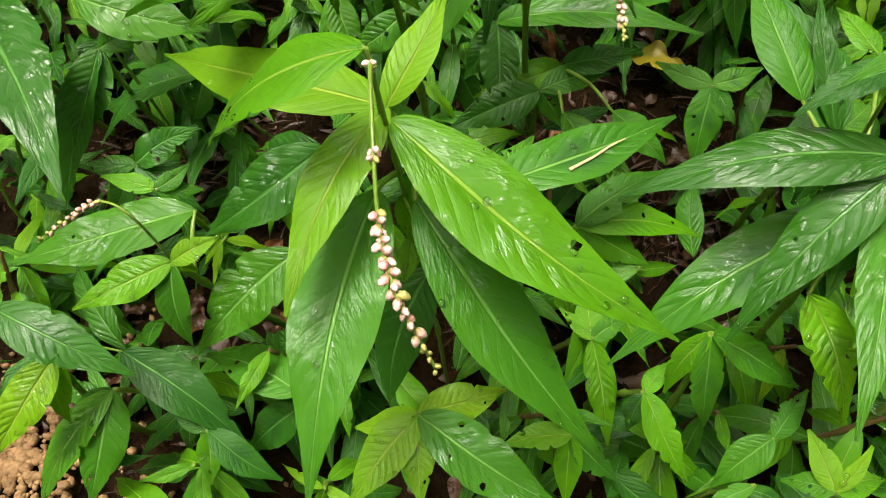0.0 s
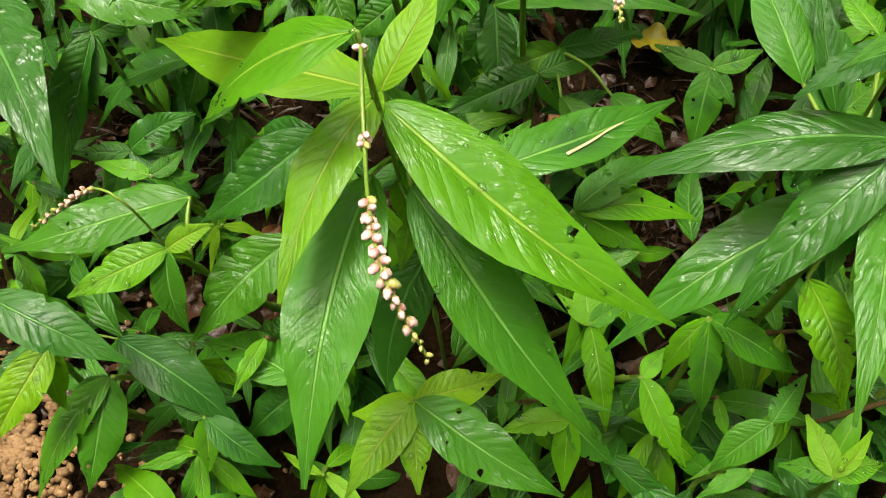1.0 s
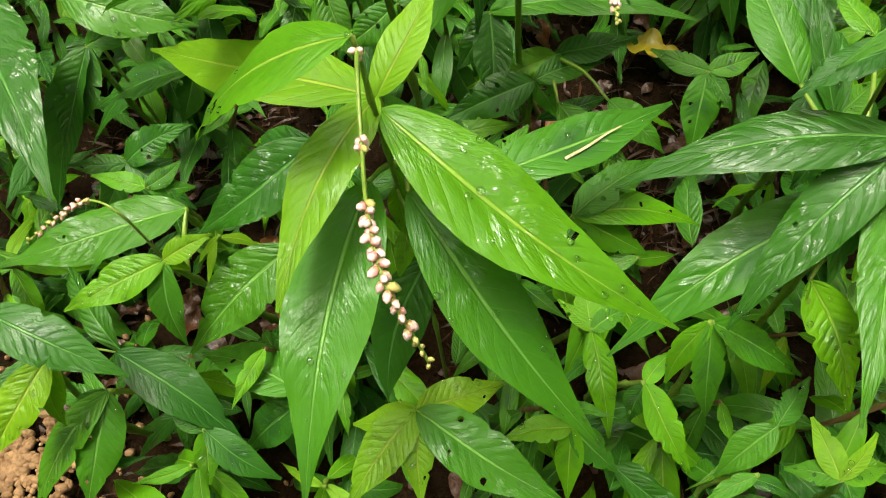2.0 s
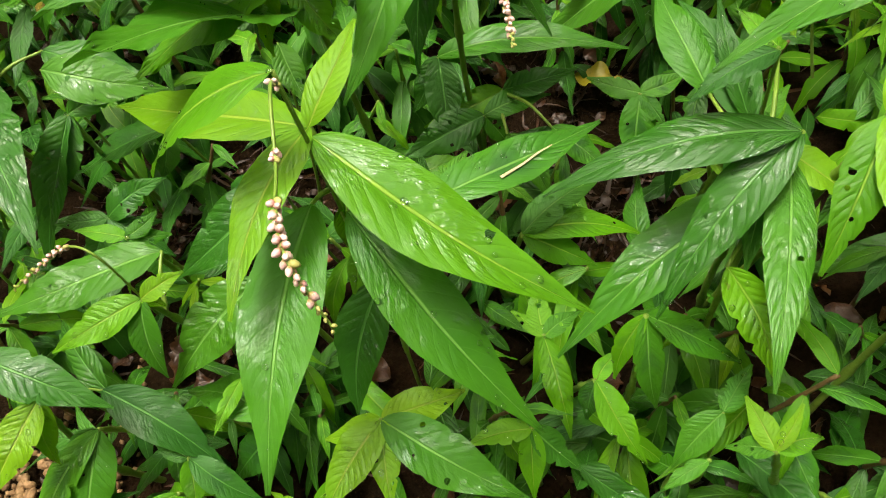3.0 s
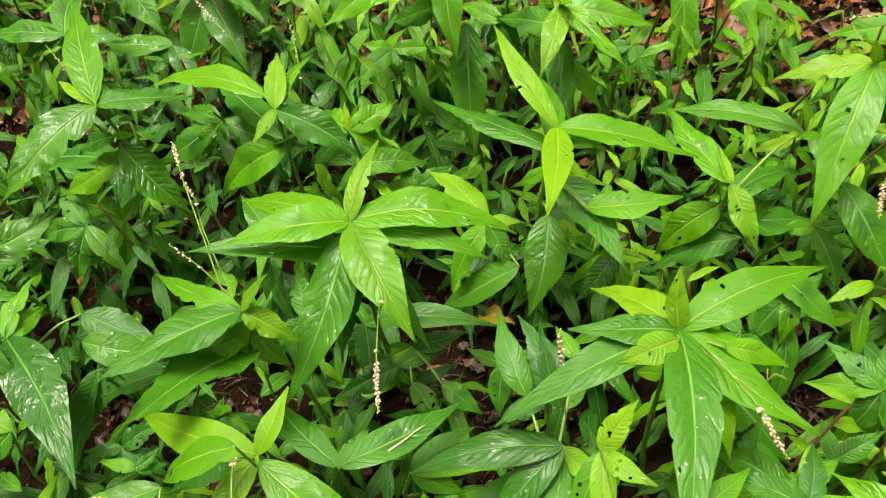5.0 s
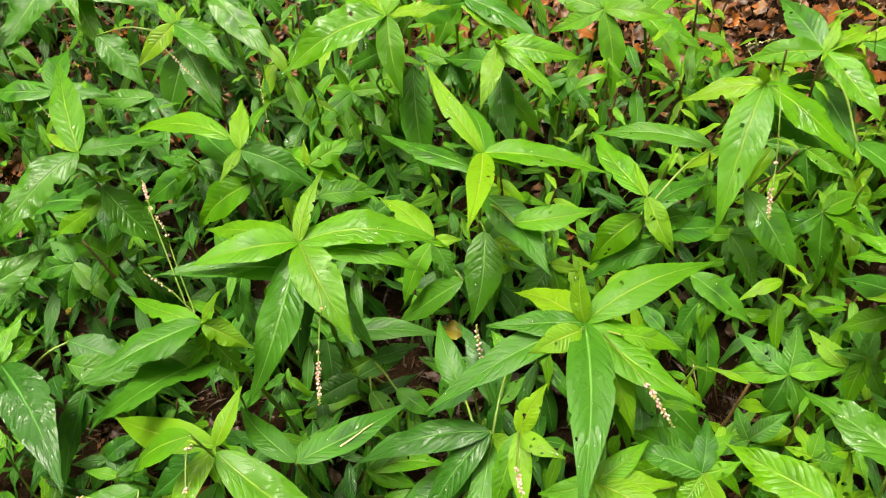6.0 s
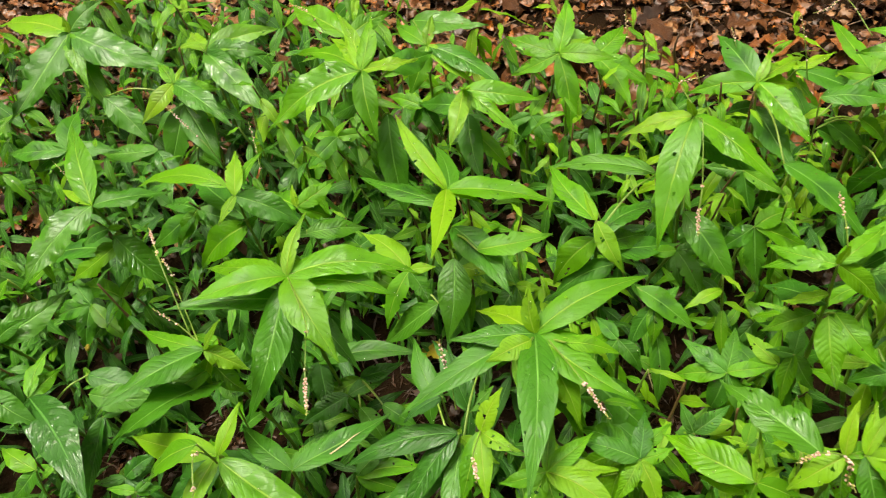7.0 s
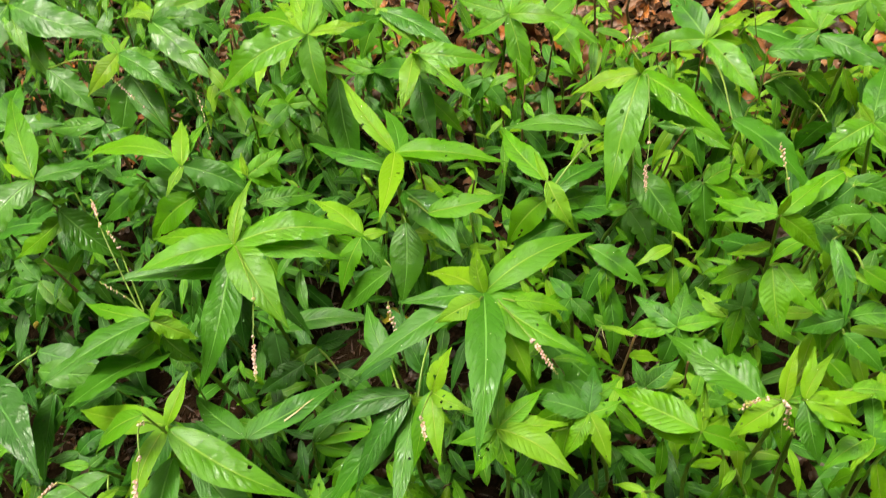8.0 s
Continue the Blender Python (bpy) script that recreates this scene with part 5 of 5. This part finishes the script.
knotweed((0.1314, -0.1458, 0.12), (0.131, -0.144), [
    ((0, 0, 0), 140.6, 0.0161, -0, 0.0064, -20, 0.02, 0),
    ((0, 0, 0), 52.3, 0.0224, -26.5, 0.009, 0, 0.02, 1),
    ((0, 0, 0), -13.7, 0.0293, 20, 0.0117, 20, 0.02, 2),
], seed=78, label='low knotweed plant, wet green leaves')
knotweed((0.1918, -0.0919, 0.13), (0.173, -0.071), [
    ((0, 0, 0), -55.8, 0.037, 54.1, 0.0148, 30, 0.06, 2),
    ((0, 0, 0), -126.3, 0.0458, 60.9, 0.0124, 0, 0.06, 1),
    ((0, 0, 0), 151, 0.0193, -0, 0.0077, -30, 0.02, 2),
    ((0, 0, 0), 52.7, 0.0258, -22.8, 0.0103, 0, 0.02, 2),
], seed=79, label='leafy knotweed plant, wet green leaves')
knotweed((-0.3785, 0.1448, 0.13), (-0.379, 0.178), [
    ((0, 0, 0), -127.8, 0.0516, 50.8, 0.018, -40, 0.06, 2),
    ((0, 0, 0), 164.2, 0.0551, 21.3, 0.0191, -40, 0.06, 2),
    ((0, 0, 0), -50.9, 0.0532, 34.3, 0.0155, 0, 0.06, 1),
    ((0, 0, 0), 120.3, 0.0466, -12.4, 0.0173, 0, 0.06, 2),
], seed=80, label='leafy knotweed plant, wet green leaves')
knotweed((-0.3942, -0.0305, 0.14), (-0.413, -0.008), [
    ((0, 0, 0), -166.4, 0.0356, 34.2, 0.0142, -40, 0.06, 2),
    ((0, 0, 0), 139, 0.0448, -0, 0.0157, 0, 0.06, 1),
], seed=81, label='leafy knotweed plant, wet green leaves')
# all tone 3: background shade painted in as darker leaves
knotweed((-0.3351, -0.0389, 0.11), (-0.335, -0.015), [
    ((0, 0, 0), 175.6, 0.026, -0, 0.0093, -20, 0.02, 3),
    ((0, 0, 0), 15.5, 0.0345, -16.8, 0.0138, 30, 0.06, 3),
    ((0, 0, 0), -143.8, 0.0297, 42.3, 0.0119, -40, 0.02, 3),
    ((0, 0, 0), -30.2, 0.0349, 34.9, 0.0131, 0, 0.06, 3),
], seed=82, label='low knotweed plant, wet green leaves')
knotweed((-0.2149, 0.0463, 0.1), (-0.206, 0.067), [
    ((0, 0, 0), -167.2, 0.0395, 30.4, 0.0158, -40, 0.06, 2),
    ((0, 0, 0), 23.1, 0.0375, -0, 0.015, 30, 0.06, 3),
    ((0, 0, 0), 95.1, 0.0469, -0, 0.0159, 0, 0.06, 2),
], seed=83, label='low knotweed plant, wet green leaves')
knotweed((0.0795, -0.0274, 0.11), (0.082, -0.008), [
    ((0, 0, 0), 110.3, 0.0289, -0, 0.0116, -20, 0.02, 2),
    ((0, 0, 0), -53.2, 0.0371, 53.9, 0.0146, 20, 0.06, 2),
    ((0, 0, 0), -162.1, 0.0378, 52.6, 0.0142, -20, 0.06, 2),
], seed=84, label='low knotweed plant, wet green leaves')
knotweed((0.293, -0.0476, 0.24), (0.298, -0.038), [
    ((0, 0, 0), -168.9, 0.0467, 12.4, 0.0187, -20, 0.06, 1),
    ((0, 0, 0), 112.9, 0.0172, -35.6, 0.0069, -30, 0.02, 0),
    ((0, 0, 0), -50.3, 0.036, 33.8, 0.0126, 40, 0.06, 1),
    ((0, 0, 0), 49.8, 0.0673, -0, 0.0188, 0, 0.06, 2),
    ((0, 0, 0), 11.6, 0.0344, -0, 0.0138, 30, 0.06, 2),
], seed=85, label='tall knotweed plant, wet green leaves')
knotweed((0.2585, -0.0871, 0.23), (0.261, -0.06), [
    ((0.0006, 0.0129, 0), -154, 0.0526, 11, 0.0171, 0, 0.06, 1),
    ((-0.0019, 0.0048, 0), -37.2, 0.041, 14.1, 0.0164, 40, 0.06, 2),
    ((0, 0, 0), 6.8, 0.024, -0, 0.0084, 10, 0.02, 1),
    ((0, 0, 0), 166.3, 0.0411, 46.8, 0.0164, -30, 0.06, 2),
], seed=86, label='tall knotweed plant, wet green leaves')
knotweed((0.4093, 0.1266, 0.2), (0.397, 0.166), [
    ((0, 0, 0), 123.3, 0.049, -0, 0.0171, -20, 0.06, 1),
    ((0, 0, 0), 149.4, 0.0528, 10.9, 0.0197, -40, 0.06, 1),
    ((0, 0, 0), 6.4, 0.0376, -0, 0.015, 40, 0.06, 1),
    ((0, 0, 0), 50.5, 0.0303, -41.4, 0.0102, 0, 0.06, 0),
    ((0, 0, 0), -125, 0.037, 54.1, 0.0148, 0, 0.06, 2),
    ((0, 0, 0), -60.4, 0.0498, 37.1, 0.0174, 40, 0.06, 1),
], seed=87, label='leafy knotweed plant, wet green leaves')
knotweed((0.3072, 0.107, 0.19), (0.317, 0.145), [
    ((0, 0, 0), -21.3, 0.0664, 8.7, 0.0208, 20, 0.06, 2),
    ((0.0619, 0.022, -0.01), 120.7, 0.0332, 17.5, 0.0133, -40, 0.06, 1),
], seed=88, label='leafy knotweed plant, wet green leaves')
knotweed((0.3558, 0.1092, 0.19), (0.348, 0.127), [
    ((0, 0, 0), -48.9, 0.0715, 16.2, 0.0222, 20, 0.06, 2),
    ((-0.0506, -0.0081, -0.03), 8.9, 0.0522, 50.1, 0.0209, 40, 0.06, 2),
    ((-0.0386, -0.0007, -0.03), -31.8, 0.0593, 42.5, 0.0192, 30, 0.06, 2),
    ((-0.0186, -0.02, -0.02), -15.5, 0.0399, 48.8, 0.0145, 40, 0.06, 1),
    ((-0.0129, -0.0555, -0.05), 104.4, 0.0663, 64.9, 0.0244, 40, 0.06, 2),
], seed=89, label='leafy knotweed plant, wet green leaves')
knotweed((0.2609, -0.1058, 0.22), (0.251, -0.104), [
    ((-0.0262, -0.0041, -0.01), -103.7, 0.0544, 33.4, 0.0122, 0, 0.06, 2),
    ((0, 0, 0), 171.9, 0.0406, -0, 0.0142, -30, 0.06, 2),
    ((-0.0287, 0.0157, -0.01), -62.1, 0.0382, 31.6, 0.014, 30, 0.06, 2),
    ((0, 0, 0), -56.8, 0.0331, 37.2, 0.0132, 30, 0.06, 2),
    ((-0.0154, -0.0255, -0.02), -28.1, 0.0367, 33, 0.0135, 40, 0.06, 1),
], seed=90, label='tall knotweed plant, wet green leaves')
knotweed((0.2348, -0.1463, 0.17), (0.215, -0.136), [
    ((0, 0, 0), -14.6, 0.046, 12.6, 0.0159, 0, 0.06, 2),
    ((-0.0104, -0.0105, -0), -54.7, 0.0372, 32.6, 0.0139, 30, 0.06, 2),
    ((0, 0, 0), 157.2, 0.0382, 31.6, 0.0153, -30, 0.06, 2),
    ((-0.003, 0.0259, -0.01), -108.7, 0.0441, 42.8, 0.0108, 0, 0.06, 1),
], seed=91, label='leafy knotweed plant, wet green leaves')
knotweed((0.1486, -0.2194, 0.235), (0.163, -0.213), [
    ((0, 0, 0), 55.4, 0.0289, -31.2, 0.0072, 0, 0.02, 0),
    ((0, 0, 0), 33.2, 0.0285, -31.8, 0.0066, 0, 0.02, 0),
    ((0, 0, 0), -6.3, 0.0416, 13.9, 0.0087, 0, 0.06, 0),
    ((0, 0, 0), -37.9, 0.0313, 18.7, 0.0119, 20, 0.06, 0),
    ((0, 0, 0), -40.1, 0.041, 29.2, 0.0145, 10, 0.06, 1),
    ((0, 0, 0), -88.8, 0.0391, 50.2, 0.0153, 10, 0.06, 2),
    ((0.0358, 0.0065, -0.02), -18.8, 0.0332, 17.5, 0.0117, 0, 0.06, 1),
    ((0.0281, 0.0224, -0.01), -45.2, 0.0285, 44.6, 0.0113, 30, 0.02, 1),
], seed=92, label='tall knotweed plant, wet green leaves')
knotweed((0.1864, -0.2367, 0.2), (0.194, -0.227), [
    ((0, 0, 0), 59, 0.0433, 13.4, 0.0093, 0, 0.06, 2),
    ((0, 0, 0), -41.2, 0.0169, -0, 0.0068, 20, 0.02, 2),
    ((0, 0, 0), -165.4, 0.0369, -0, 0.0122, 0, 0.06, 1),
    ((0, 0, 0), -147.9, 0.0258, -0, 0.0069, 0, 0.02, 0),
    ((0, 0, 0), 11.3, 0.0278, -0, 0.0111, 0, 0.02, 1),
], seed=93, label='leafy knotweed plant, wet green leaves')
knotweed((-0.0131, -0.1642, 0.195), (-0.031, -0.156), [
    ((0, 0, 0), -7.7, 0.0451, 12.8, 0.0139, 0, 0.06, 0),
    ((0, 0, 0), -47.5, 0.0563, 10.2, 0.0185, 0, 0.06, 0),
    ((0, 0, 0), 171, 0.032, 18.2, 0.0112, -10, 0.06, 1),
    ((0, 0, 0), 67.6, 0.0377, -15.4, 0.0081, 0, 0.06, 1),
    ((0, 0, 0), -82.4, 0.0319, 38.8, 0.0121, 0, 0.06, 1),
    ((0, 0, 0), -141.6, 0.0349, 35, 0.0122, -10, 0.06, 1),
    ((0, 0, 0), 26.1, 0.0391, -0, 0.0131, 0, 0.06, 1),
], seed=94, label='leafy knotweed plant, wet green leaves')
knotweed((0.0454, -0.1668, 0.185), (0.053, -0.147), [
    ((0, 0, 0), 145.9, 0.0399, -0, 0.0146, -10, 0.06, 2),
    ((0, 0, 0), -84.8, 0.0355, 34.3, 0.0124, 0, 0.06, 0),
    ((0, 0, 0), 4.2, 0.0225, 0, 0.0089, 20, 0.02, 1),
    ((0, 0, 0), -146.7, 0.033, 37.3, 0.0112, 0, 0.06, 1),
    ((0, 0, 0), 64.8, 0.0336, -0, 0.0124, 0, 0.06, 3),
], seed=95, label='leafy knotweed plant, wet green leaves')
knotweed((-0.0615, -0.1097, 0.165), (-0.06, -0.092), [
    ((0, 0, 0), -94.5, 0.0441, 27, 0.0129, 0, 0.06, 1),
    ((0, 0, 0), -44.9, 0.0324, 18, 0.0127, 10, 0.06, 0),
    ((0, 0, 0), -155, 0.0271, 21.6, 0.0109, -20, 0.02, 2),
    ((0, 0, 0), -121.4, 0.0442, 26.9, 0.0136, 0, 0.06, 2),
], seed=96, label='leafy knotweed plant, wet green leaves')

# ---- fallen leaves, twigs and grit on the ground ----
LOBES = (((0.3, 1, 0.5, 0.08), (0.55, 1, 0.55, 0.08), (0.36, -1, 0.5, 0.08), (0.62, -1, 0.5, 0.08), (0.78, 1, 0.4, 0.06)), (), ((0.6, 1, 0.7, 0.2),), ((0.45, -1, 0.45, 0.05), (0.7, 1, 0.6, 0.15)))


def dead_leaf(name, length, width, arch, fold, curl, material, seed):
    return mesh_from(name, blade(length, width, arch, fold, curl, 0.13, seed, 14, 6, LOBES[seed % 4], wide_at=0.85), material)


DEAD_KINDS = [(w, a, f, c, slot) for w, a, f, c, slot in (
    (0.5, 0.1, 0.3, 0.4, 0), (0.55, -0.1, 0.4, -0.6, 0), (0.62, 0.2, -0.2, 1.1, 0), (0.45, 0.05, 0.6, 0.0, 0), (0.6, -0.12, 0.1, 0.9, 0), (0.7, 0.08, 0.2, 1.3, 0),
    (0.5, 0.16, 0.2, -0.8, 1), (0.58, 0.12, 0.4, 0.6, 1), (0.55, 0.08, 0.3, 0.4, 2), (0.65, -0.08, 0.1, 0.6, 2), (0.5, 0.08, 0.4, 0.4, 3), (0.6, 0.14, 0.1, 1.0, 3))]
DEAD_SKINS = (LITTER, RUST, ROT_SHADE, TAN)
DEAD = [dead_leaf("fallen_leaf", 1.0, w, a, f, c, DEAD_SKINS[slot], 300 + k) for k, (w, a, f, c, slot) in enumerate(DEAD_KINDS)]
rl = random.Random(23)
LITTER_HEAP = Heap()


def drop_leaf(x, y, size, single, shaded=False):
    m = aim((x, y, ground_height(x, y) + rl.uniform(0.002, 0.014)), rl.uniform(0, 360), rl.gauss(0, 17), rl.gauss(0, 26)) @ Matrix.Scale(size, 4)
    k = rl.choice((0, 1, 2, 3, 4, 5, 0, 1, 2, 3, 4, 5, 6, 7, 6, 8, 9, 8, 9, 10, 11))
    # shade under the plants painted in: most kinds swapped for the dark skin
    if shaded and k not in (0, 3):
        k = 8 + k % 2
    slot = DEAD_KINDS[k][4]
    if single:
        ob = new("fallen_leaf", DEAD[k])
        ob.matrix_basis = m
        tagged(ob, ("curled brown dead leaf on the ground", "curled orange-brown dead leaf on the ground", "dark rotted dead leaf on the ground", "pale tan dead leaf on the ground")[slot], "dead leaf", "fallen leaves")
    else:
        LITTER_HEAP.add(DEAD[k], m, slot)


for n in range(18000):
    x, y = rl.uniform(-1.3, 1.3), rl.uniform(-0.45, 1.6)
    open_ground = y > (0.36 - 0.4 * x if x > -0.1 else 0.4 - 0.1 * (x + 0.1))
    if not open_ground and rl.random() < 0.8:
        continue
    if open_ground and math.hypot(x / 1.15, (y - 0.65) / 0.85) > 1 + 0.35 * noise.noise((x * 3, y * 3, 2.0)):
        continue
    single = open_ground and n < 2400 and x > 0.0 and y < 0.9
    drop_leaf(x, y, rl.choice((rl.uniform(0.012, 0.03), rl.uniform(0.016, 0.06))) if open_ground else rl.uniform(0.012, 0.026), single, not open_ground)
for x, y, size, k, turn in ((0.465, 0.41, 0.062, 6, 20), (0.512, 0.383, 0.066, 7, 150), (0.306, 0.473, 0.07, 8, 250), (0.327, 0.52, 0.06, 2, 100), (0.236, 0.518, 0.05, 0, 310), (0.104, 0.562, 0.05, 7, 60),
                             (-0.204, 0.681, 0.075, 5, 10), (-0.048, 0.71, 0.06, 11, 200), (-0.289, 0.83, 0.07, 10, 140), (-0.355, 0.486, 0.035, 7, 30), (0.037, 0.598, 0.055, 10, 280), (-0.403, 0.898, 0.065, 2, 80)):
    big = new("fallen_leaf", DEAD[k])
    big.matrix_basis = aim((x - 0.5 * size * math.cos(radians(turn)), y - 0.5 * size * math.sin(radians(turn)), ground_height(x, y) + 0.018), turn, rl.uniform(-8, 8), rl.uniform(-15, 15)) @ Matrix.Scale(size, 4)
    tagged(big, "broad wet brown dead leaf lying on the litter", "dead leaf", "fallen leaves")
FAR = [mesh_from("fallen_leaf", blade(1.0, w, a, 0.3, 0.4, 0.16, 340 + k, 4, 2, wide_at=0.85), LITTER) for k, (w, a) in enumerate(((0.5, 0.1), (0.6, -0.1), (0.45, 0.2)))]
for n in range(8500):
    r, a = abs(rl.gauss(0, 1.5)), rl.uniform(0, 6.28)
    x, y = r * math.cos(a), 0.3 + r * math.sin(a)
    if math.hypot((x + 0.08) / 0.75, (y - 0.22) / 0.8) < 1 or rl.random() < 0.1:
        continue
    z = ground_height(x, y) if abs(x) < 2 and abs(y) < 2 else -0.01
    LITTER_HEAP.add(FAR[n % 3], aim((x, y, z + 0.006), rl.uniform(0, 360), rl.gauss(0, 12), rl.gauss(0, 18)) @ Matrix.Scale(rl.uniform(0.03, 0.075), 4), 1 if n % 6 == 0 else 0)
# bits of torn leaf over the open litter
SHRED = [mesh_from("fallen_leaf", blade(1.0, w, a, 0.5, 0.8, 0.3, 380 + k, 4, 3, LOBES[k % 4], wide_at=0.9), LITTER) for k, (w, a) in enumerate(((0.7, 0.2), (0.5, -0.2), (0.35, 0.1)))]
for n in range(5200):
    x, y = rl.uniform(-0.7, 0.8), rl.uniform(0.33, 1.05)
    if y < 0.36 - 0.4 * x and x > -0.1:
        continue
    LITTER_HEAP.add(SHRED[n % 3], aim((x, y, ground_height(x, y) + rl.uniform(0.006, 0.02)), rl.uniform(0, 360), rl.gauss(0, 25), rl.gauss(0, 35)) @ Matrix.Scale(rl.uniform(0.004, 0.018), 4), rl.choice((0, 0, 1, 2, 3)))
CRUMB = [mesh_from("fallen_leaf", blade(1.0, w, a, 0.5, 0.8, 0.3, 360 + k, 3, 2, wide_at=0.9), ROT_SHADE) for k, (w, a) in enumerate(((0.7, 0.2), (0.4, -0.2), (0.12, 0.05), (0.08, 0.1)))]
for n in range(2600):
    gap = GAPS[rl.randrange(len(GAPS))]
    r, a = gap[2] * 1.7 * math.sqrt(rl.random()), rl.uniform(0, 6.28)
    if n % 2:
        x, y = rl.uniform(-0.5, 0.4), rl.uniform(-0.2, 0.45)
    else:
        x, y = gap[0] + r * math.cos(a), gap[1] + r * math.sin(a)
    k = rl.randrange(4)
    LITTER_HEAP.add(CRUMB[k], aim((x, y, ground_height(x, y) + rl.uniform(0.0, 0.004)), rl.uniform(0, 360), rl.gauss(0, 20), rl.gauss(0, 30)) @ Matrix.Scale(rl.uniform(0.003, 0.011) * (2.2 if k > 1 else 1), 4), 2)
tagged(LITTER_HEAP.done("leaf_litter", DEAD_SKINS), "brown rotting leaf litter on the soil", "leaf litter", kind="stuff")


def twig(x, y, z, azimuth, dip, length, thick, material, name, label, category, crook=0.08):
    bm = bmesh.new()
    k = rl.uniform(-crook, crook) * length
    tube(bm, arc(((0, 0, 0), (length * 0.4, k, abs(k) * 0.4), (length * 0.75, -k * 0.4, 0), (length, k * 0.6, 0)), 5), [thick * (1 - 0.04 * q) for q in range(16)], 6)
    ob = new(name, mesh_from(name, bm, material))
    ob.matrix_basis = aim((x, y, z), azimuth, dip, 0)
    return tagged(ob, label, category)


for n in range(170):
    x, y = rl.uniform(-0.6, 0.9), rl.uniform(0.35, 1.0)
    if y < 0.42 - 0.4 * x:
        continue
    tagged(twig(x, y, ground_height(x, y) + 0.012, rl.uniform(0, 360), rl.uniform(-4, 4), rl.uniform(0.03, 0.18) if n % 3 else rl.uniform(0.03, 0.07), rl.uniform(0.0004, 0.0014), TWIG, "twig", "thin dry brown twig lying on leaf litter", "twig"), group="twigs in the litter")

twig(0.295, 0.392, -0.004, -100, -79, 0.109, 0.0026, TWIG, "dry_stalk", "dry brown stalk standing in leaf litter", "stalk", 0.05)

GRIT_HEAP = Heap()
pebble = bmesh.new()
bmesh.ops.create_icosphere(pebble, subdivisions=1, radius=1.0)
for v in pebble.verts:
    v.co *= 1 + 0.35 * noise.noise(v.co * 1.7)
PEBBLE = mesh_from("grit", pebble, GRIT, False)
for n in range(900):
    r, a = abs(rl.gauss(0, 0.036)), rl.uniform(0, 6.28)
    x, y = -0.425 + r * math.cos(a), -0.14 + r * math.sin(a)
    s = rl.uniform(0.0008, 0.0032)
    GRIT_HEAP.add(PEBBLE, Matrix.Translation((x, y, ground_height(x, y) + 0.014 * math.exp(-(r / 0.05) ** 2) + s * 0.3)) @ Euler((rl.uniform(0, 6), rl.uniform(0, 6), 0)).to_matrix().to_4x4() @ Matrix.Diagonal((s, s * 1.2, s * 0.8, 1)))
tagged(GRIT_HEAP.done("grit", [GRIT]), "tan sandy grit in a bare spot", "grit", kind="stuff")

straw = twig(-0.1565, -0.0892, 0.1519, 33, 10, 0.027, 0.00045, STRAW, "straw", "pale dry straw lying on a wet leaf", "straw", 0.008)
straw.scale = (1, 1.6, 0.5)
twig(0.0999, -0.0425, 0.0785, -82, 62, 0.02, 0.0005, STRAW, "straw", "thin pale straw stuck to a wet leaf", "straw", 0.02)

yellow = new("yellow_leaf", dead_leaf("yellow_leaf", 0.034, 0.018, 0.12, 0.4, 0.3, YELLOW, 411))
yellow.matrix_basis = aim((-0.086, 0.082, 0.012), -30, -6, 10)
tagged(yellow, "yellowed fallen leaf on dark soil", "dead leaf")

crumb = bud_mesh("yellow_bud", YELLOW)
fallen = new("yellow_bud", crumb)
fallen.matrix_basis = aim((-0.371, 0.083, 0.135), 70, 60, 0) @ Matrix.Scale(0.0028, 4)
tagged(fallen, "tiny yellow bud caught on a leaf", "bud")

# ---- raindrops on the blades ----
DROP = bpy.data.materials.new("rain_water")
DROP.use_nodes = True
tree = DROP.node_tree
tree.nodes.remove(tree.nodes["Principled BSDF"])
clear = tree.nodes.new("ShaderNodeBsdfTransparent")
shine = tree.nodes.new("ShaderNodeBsdfGlossy")
shine.inputs["Roughness"].default_value = 0.03
rim = tree.nodes.new("ShaderNodeFresnel")
rim.inputs["IOR"].default_value = 1.45
film = tree.nodes.new("ShaderNodeMixShader")
tree.links.new(rim.outputs[0], film.inputs[0])
tree.links.new(clear.outputs[0], film.inputs[1])
tree.links.new(shine.outputs[0], film.inputs[2])
tree.links.new(film.outputs[0], tree.nodes["Material Output"].inputs["Surface"])
bead = bmesh.new()
bmesh.ops.create_icosphere(bead, subdivisions=2, radius=1.0)
BEAD = mesh_from("raindrop", bead, DROP)
RAIN_HEAP = Heap()
for place, up, size in RAIN:
    if up.z < 0:
        up = -up
    RAIN_HEAP.add(BEAD, Matrix.Translation(place + up * size * 0.3) @ up.to_track_quat("Z", "Y").to_matrix().to_4x4() @ Matrix.Diagonal((size, size * 1.1, size * 0.5, 1)))
drops = RAIN_HEAP.done("raindrops", [DROP])
tagged(drops, "clear raindrops beaded on the leaves", "raindrops", kind="stuff")
